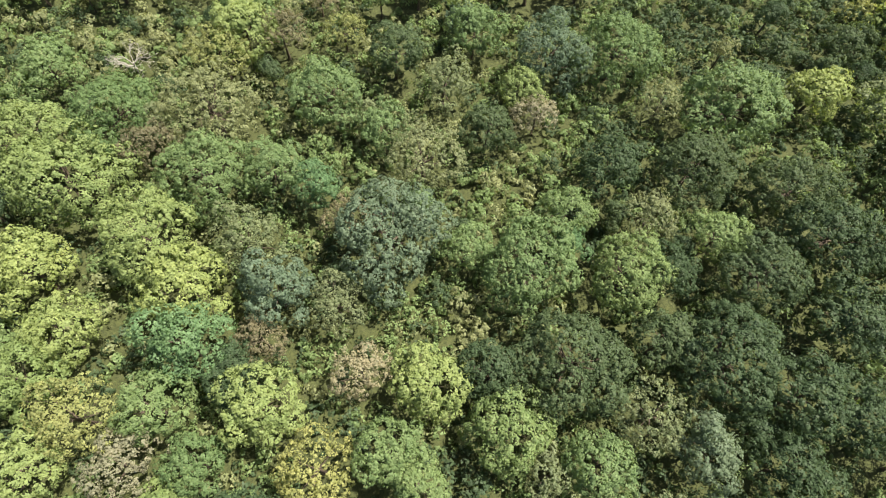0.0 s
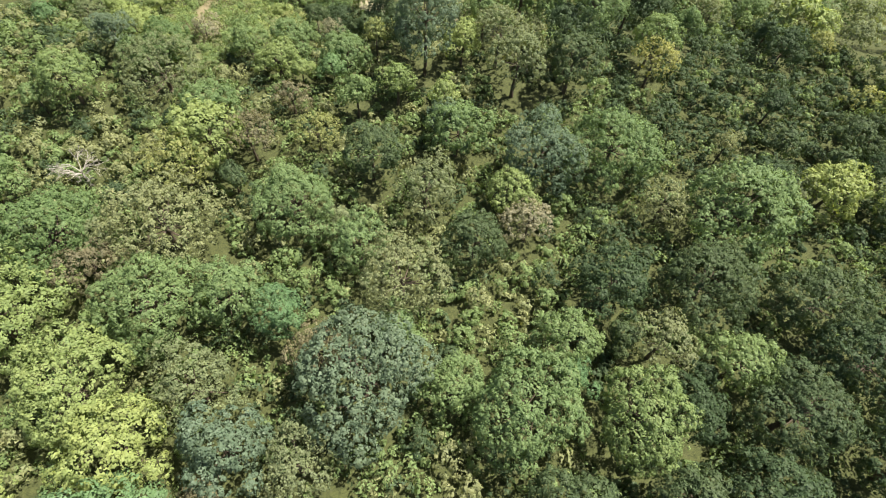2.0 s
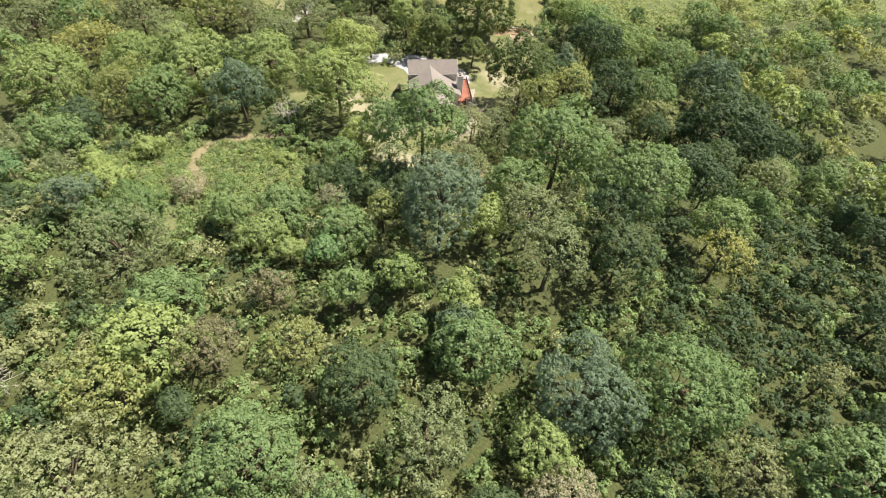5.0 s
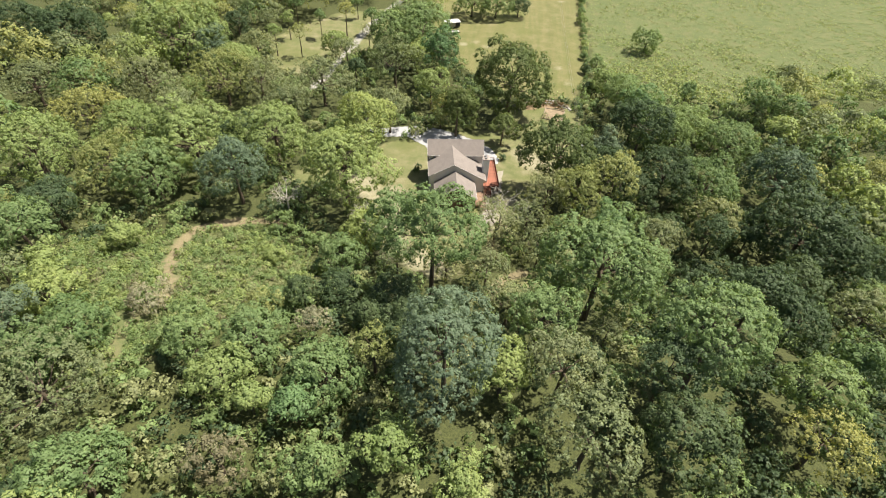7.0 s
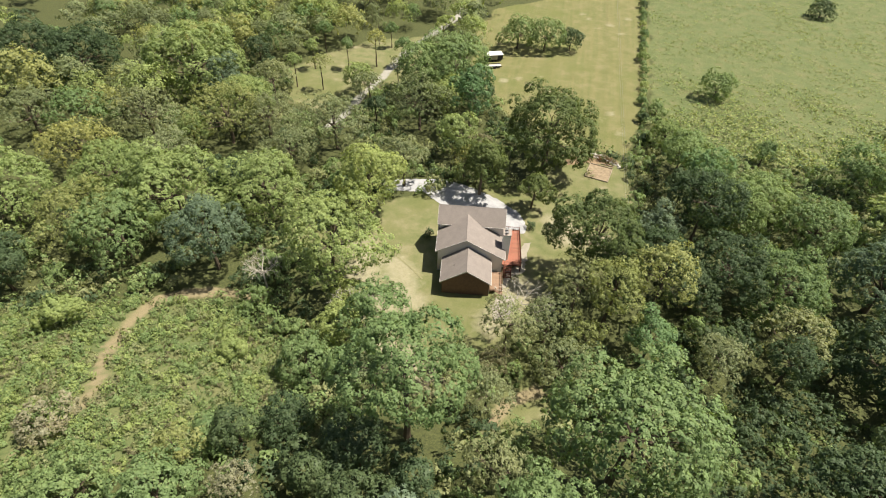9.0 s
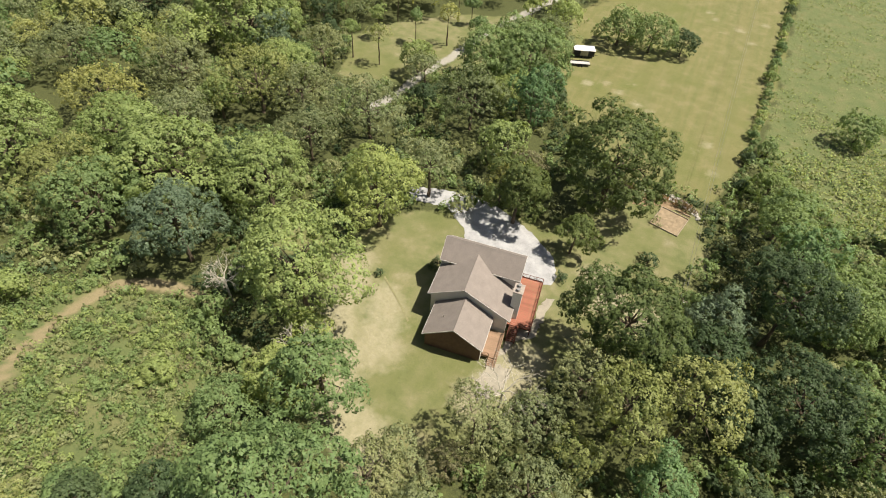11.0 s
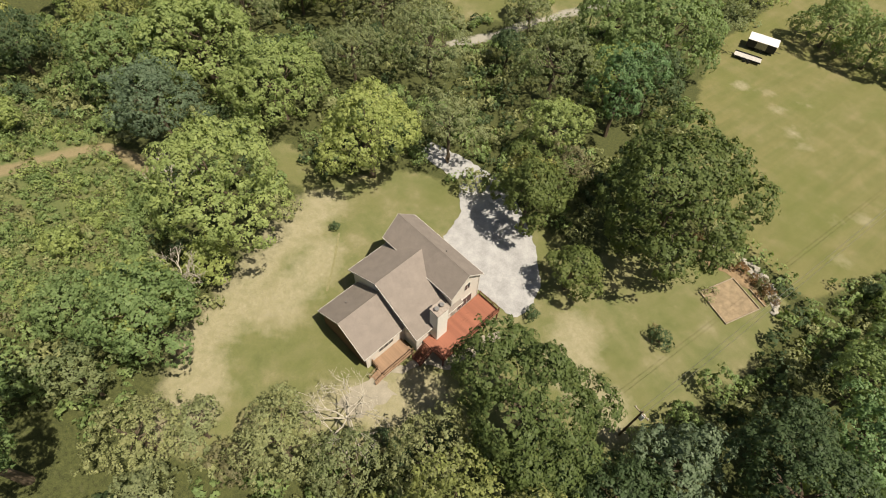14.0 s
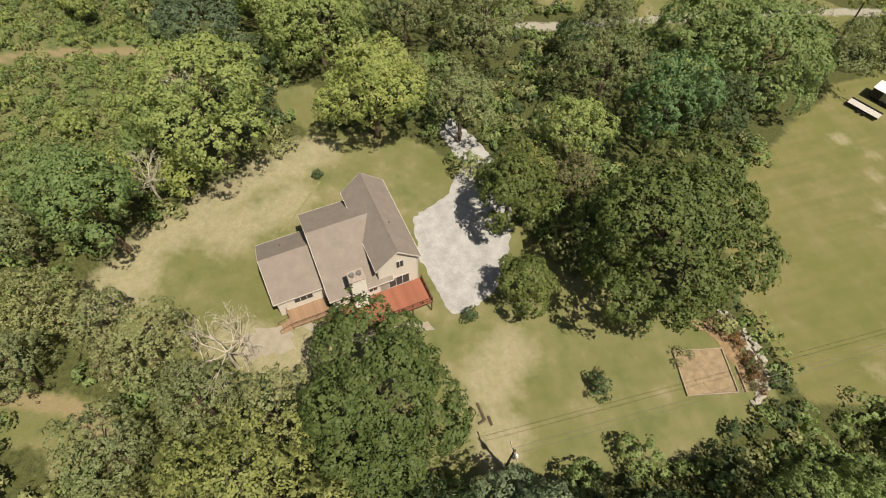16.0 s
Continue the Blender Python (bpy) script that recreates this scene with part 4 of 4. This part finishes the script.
def utility_pole(x, y, h):
    p = tagged(new("utility_pole"), "wooden utility pole with crossarm and grey transformer", "utility pole")
    p.location = (x, y, height(x, y))
    part("pole", tube(bmesh.new(), [(0, 0, -0.3), (0, 0, h / 2), (0, 0, h)], [0.17, 0.15, 0.12], 10), BARK, p)
    part("crossarm", box(-1.1, 1.1, -0.07, 0.07, h - 0.7, h - 0.55, 0.01), TIMBER, p)
    part("transformer", tube(bmesh.new(), [(0.35, 0.1, h - 2.0), (0.35, 0.1, h - 1.0), (0.35, 0.1, h - 0.95)], [0.28, 0.28, 0.2], 12), WHITE, p, "pale grey transformer can")
    for s in (-0.95, 0.95):
        part("insulator", tube(bmesh.new(), [(s, 0, h - 0.56), (s, 0, h - 0.35)], [0.06, 0.04], 8), WHITE, p)
    return p


utility_pole(33.9, 197.5, 9.5)
utility_pole(36.6, 470, 9.5)
for s in (-0.3, 0.3):
    bm = bmesh.new()
    pts = [(33.9 + s + 2.7 * k, 197.5 + 272.5 * k, 9.1 - 4 * 2.2 * k * (1 - k)) for k in np.linspace(0, 1, 25)]
    wire = part("overhead_wire", tube(bm, pts, [0.02] * 25, 4), METAL, None)
    tagged(wire, "thin grey overhead wire strung between the poles", "wire", "overhead wires")


def timber_edging():
    """Dark timbers laid on edge round a small plot by the pole."""
    e = tagged(new("timber_edging"), "dark weathered timbers edging a small plot", "edging")
    e.matrix_basis = pose(27.2, 197.2, 0, 0, 0, 0)
    for (x0, y0), (x1, y1) in (((-1.75, -0.35), (0.55, -0.1)), ((0.55, -0.1), (0.8, -1.0)), ((0.2, 0.5), (1.4, 0.55))):
        part("timber", tube(bmesh.new(), [(x0, y0, 0.16), (x1, y1, 0.16)], [0.17, 0.17], 4), BARK, e)


timber_edging()


def box_trailer():
    """An enclosed trailer with a white roof, dark sides and an open end."""
    t = tagged(new("box_trailer"), "dark box trailer with a white roof parked on the grass", "trailer")
    t.matrix_basis = pose(-9.2, 291.2, 0, 0, 0, 23.5)
    part("roof", box(-3.3, 3.3, -1.75, 1.75, 2.5, 2.62, 0.04), WHITE, t, "white sheet metal roof")
    body = part("body", box(-3.2, 3.2, -1.3, 1.65, 0.55, 2.5, 0.03), BLACK, t)
    part("door", box(-1.2, 1.2, -1.33, -1.3, 0.7, 2.3), METAL, t)
    for sx in (-0.6, 0.5):
        for sy in (-1.4, 1.5):
            part("wheel", tube(bmesh.new(), [(sx, sy - 0.12, 0.38), (sx, sy + 0.12, 0.38)], [0.38, 0.38], 16), BLACK, t)
    part("drawbar", tube(bmesh.new(), [(3.2, 0, 0.55), (4.6, 0, 0.5)], [0.07, 0.05], 6), BLACK, t)


def flat_trailer():
    t = tagged(new("flatbed_trailer"), "flatbed trailer with a pale grey bed on the grass", "trailer")
    t.matrix_basis = pose(-8.4, 285.0, 0, 0, 0, 23.5)
    part("bed", box(-3, 3, -1.0, 1.0, 0.62, 0.74, 0.02), plain("grey_boards", (0.42, 0.41, 0.4), 0.8), t, "pale grey flat bed")
    for y in (-1.18, 1.14):
        part("side_rail", box(-3, 3, y, y + 0.06, 0.6, 0.95), BLACK, t)
    for sx in (-0.5, 0.5):
        for sy in (-1.35, 1.35):
            part("wheel", tube(bmesh.new(), [(sx, sy - 0.1, 0.35), (sx, sy + 0.1, 0.35)], [0.35, 0.35], 16), BLACK, t)
    part("drawbar", tube(bmesh.new(), [(-3, 0, 0.6), (-4.4, 0, 0.5)], [0.07, 0.05], 6), BLACK, t)


box_trailer()
flat_trailer()


def dead_tree(x, y, r, h, seed):
    """A bare, bleached tree, forking again and again."""
    g = np.random.default_rng(seed)
    root = tagged(new("dead_tree"), "bare bleached dead tree with forking branches", "dead tree", "dead trees")
    root.location = (x, y, height(x, y))
    bm = bmesh.new()
    fork = h * 0.4
    tube(bm, [(0, 0, -0.2), (0.1, 0, fork * 0.5), (0, 0.1, fork)], [0.26, 0.2, 0.17], 8)
    part("trunk", bm, DEADWOOD, root)

    def grow(bm, p, d, length, rad, depth):
        q = p + d * length
        m_ = p.lerp(q, 0.5) + Vector(g.normal(0, 0.05, 3)) * length
        tube(bm, [p, m_, q], [rad, rad * 0.8, rad * 0.6], 5)
        if depth:
            for _ in range(2 + (depth > 2)):
                n_ = (d + Vector(g.normal(0, 0.55, 3)) + Vector((0, 0, 0.08))).normalized()
                grow(bm, p.lerp(q, float(g.uniform(0.5, 1))), n_, length * float(g.uniform(0.55, 0.8)), max(rad * 0.55, 0.018), depth - 1)

    for k in range(7):
        a = k * 0.9 + g.uniform(-0.3, 0.3)
        d = Vector((math.cos(a), math.sin(a), g.uniform(0.4, 1.1))).normalized()
        bm = bmesh.new()
        grow(bm, Vector((0, 0.1, fork * float(g.uniform(0.8, 1)))), d, r * 0.5, 0.1, 4)
        part("branch", bm, DEADWOOD, root)


dead_tree(-16.4, 159.3, 5.0, 17, 1)
dead_tree(13.2, 168.4, 6.6, 13, 2)
dead_tree(-36.4, 164.5, 4.5, 16, 3)
dead_tree(-58.2, 79.6, 4.5, 11, 4)
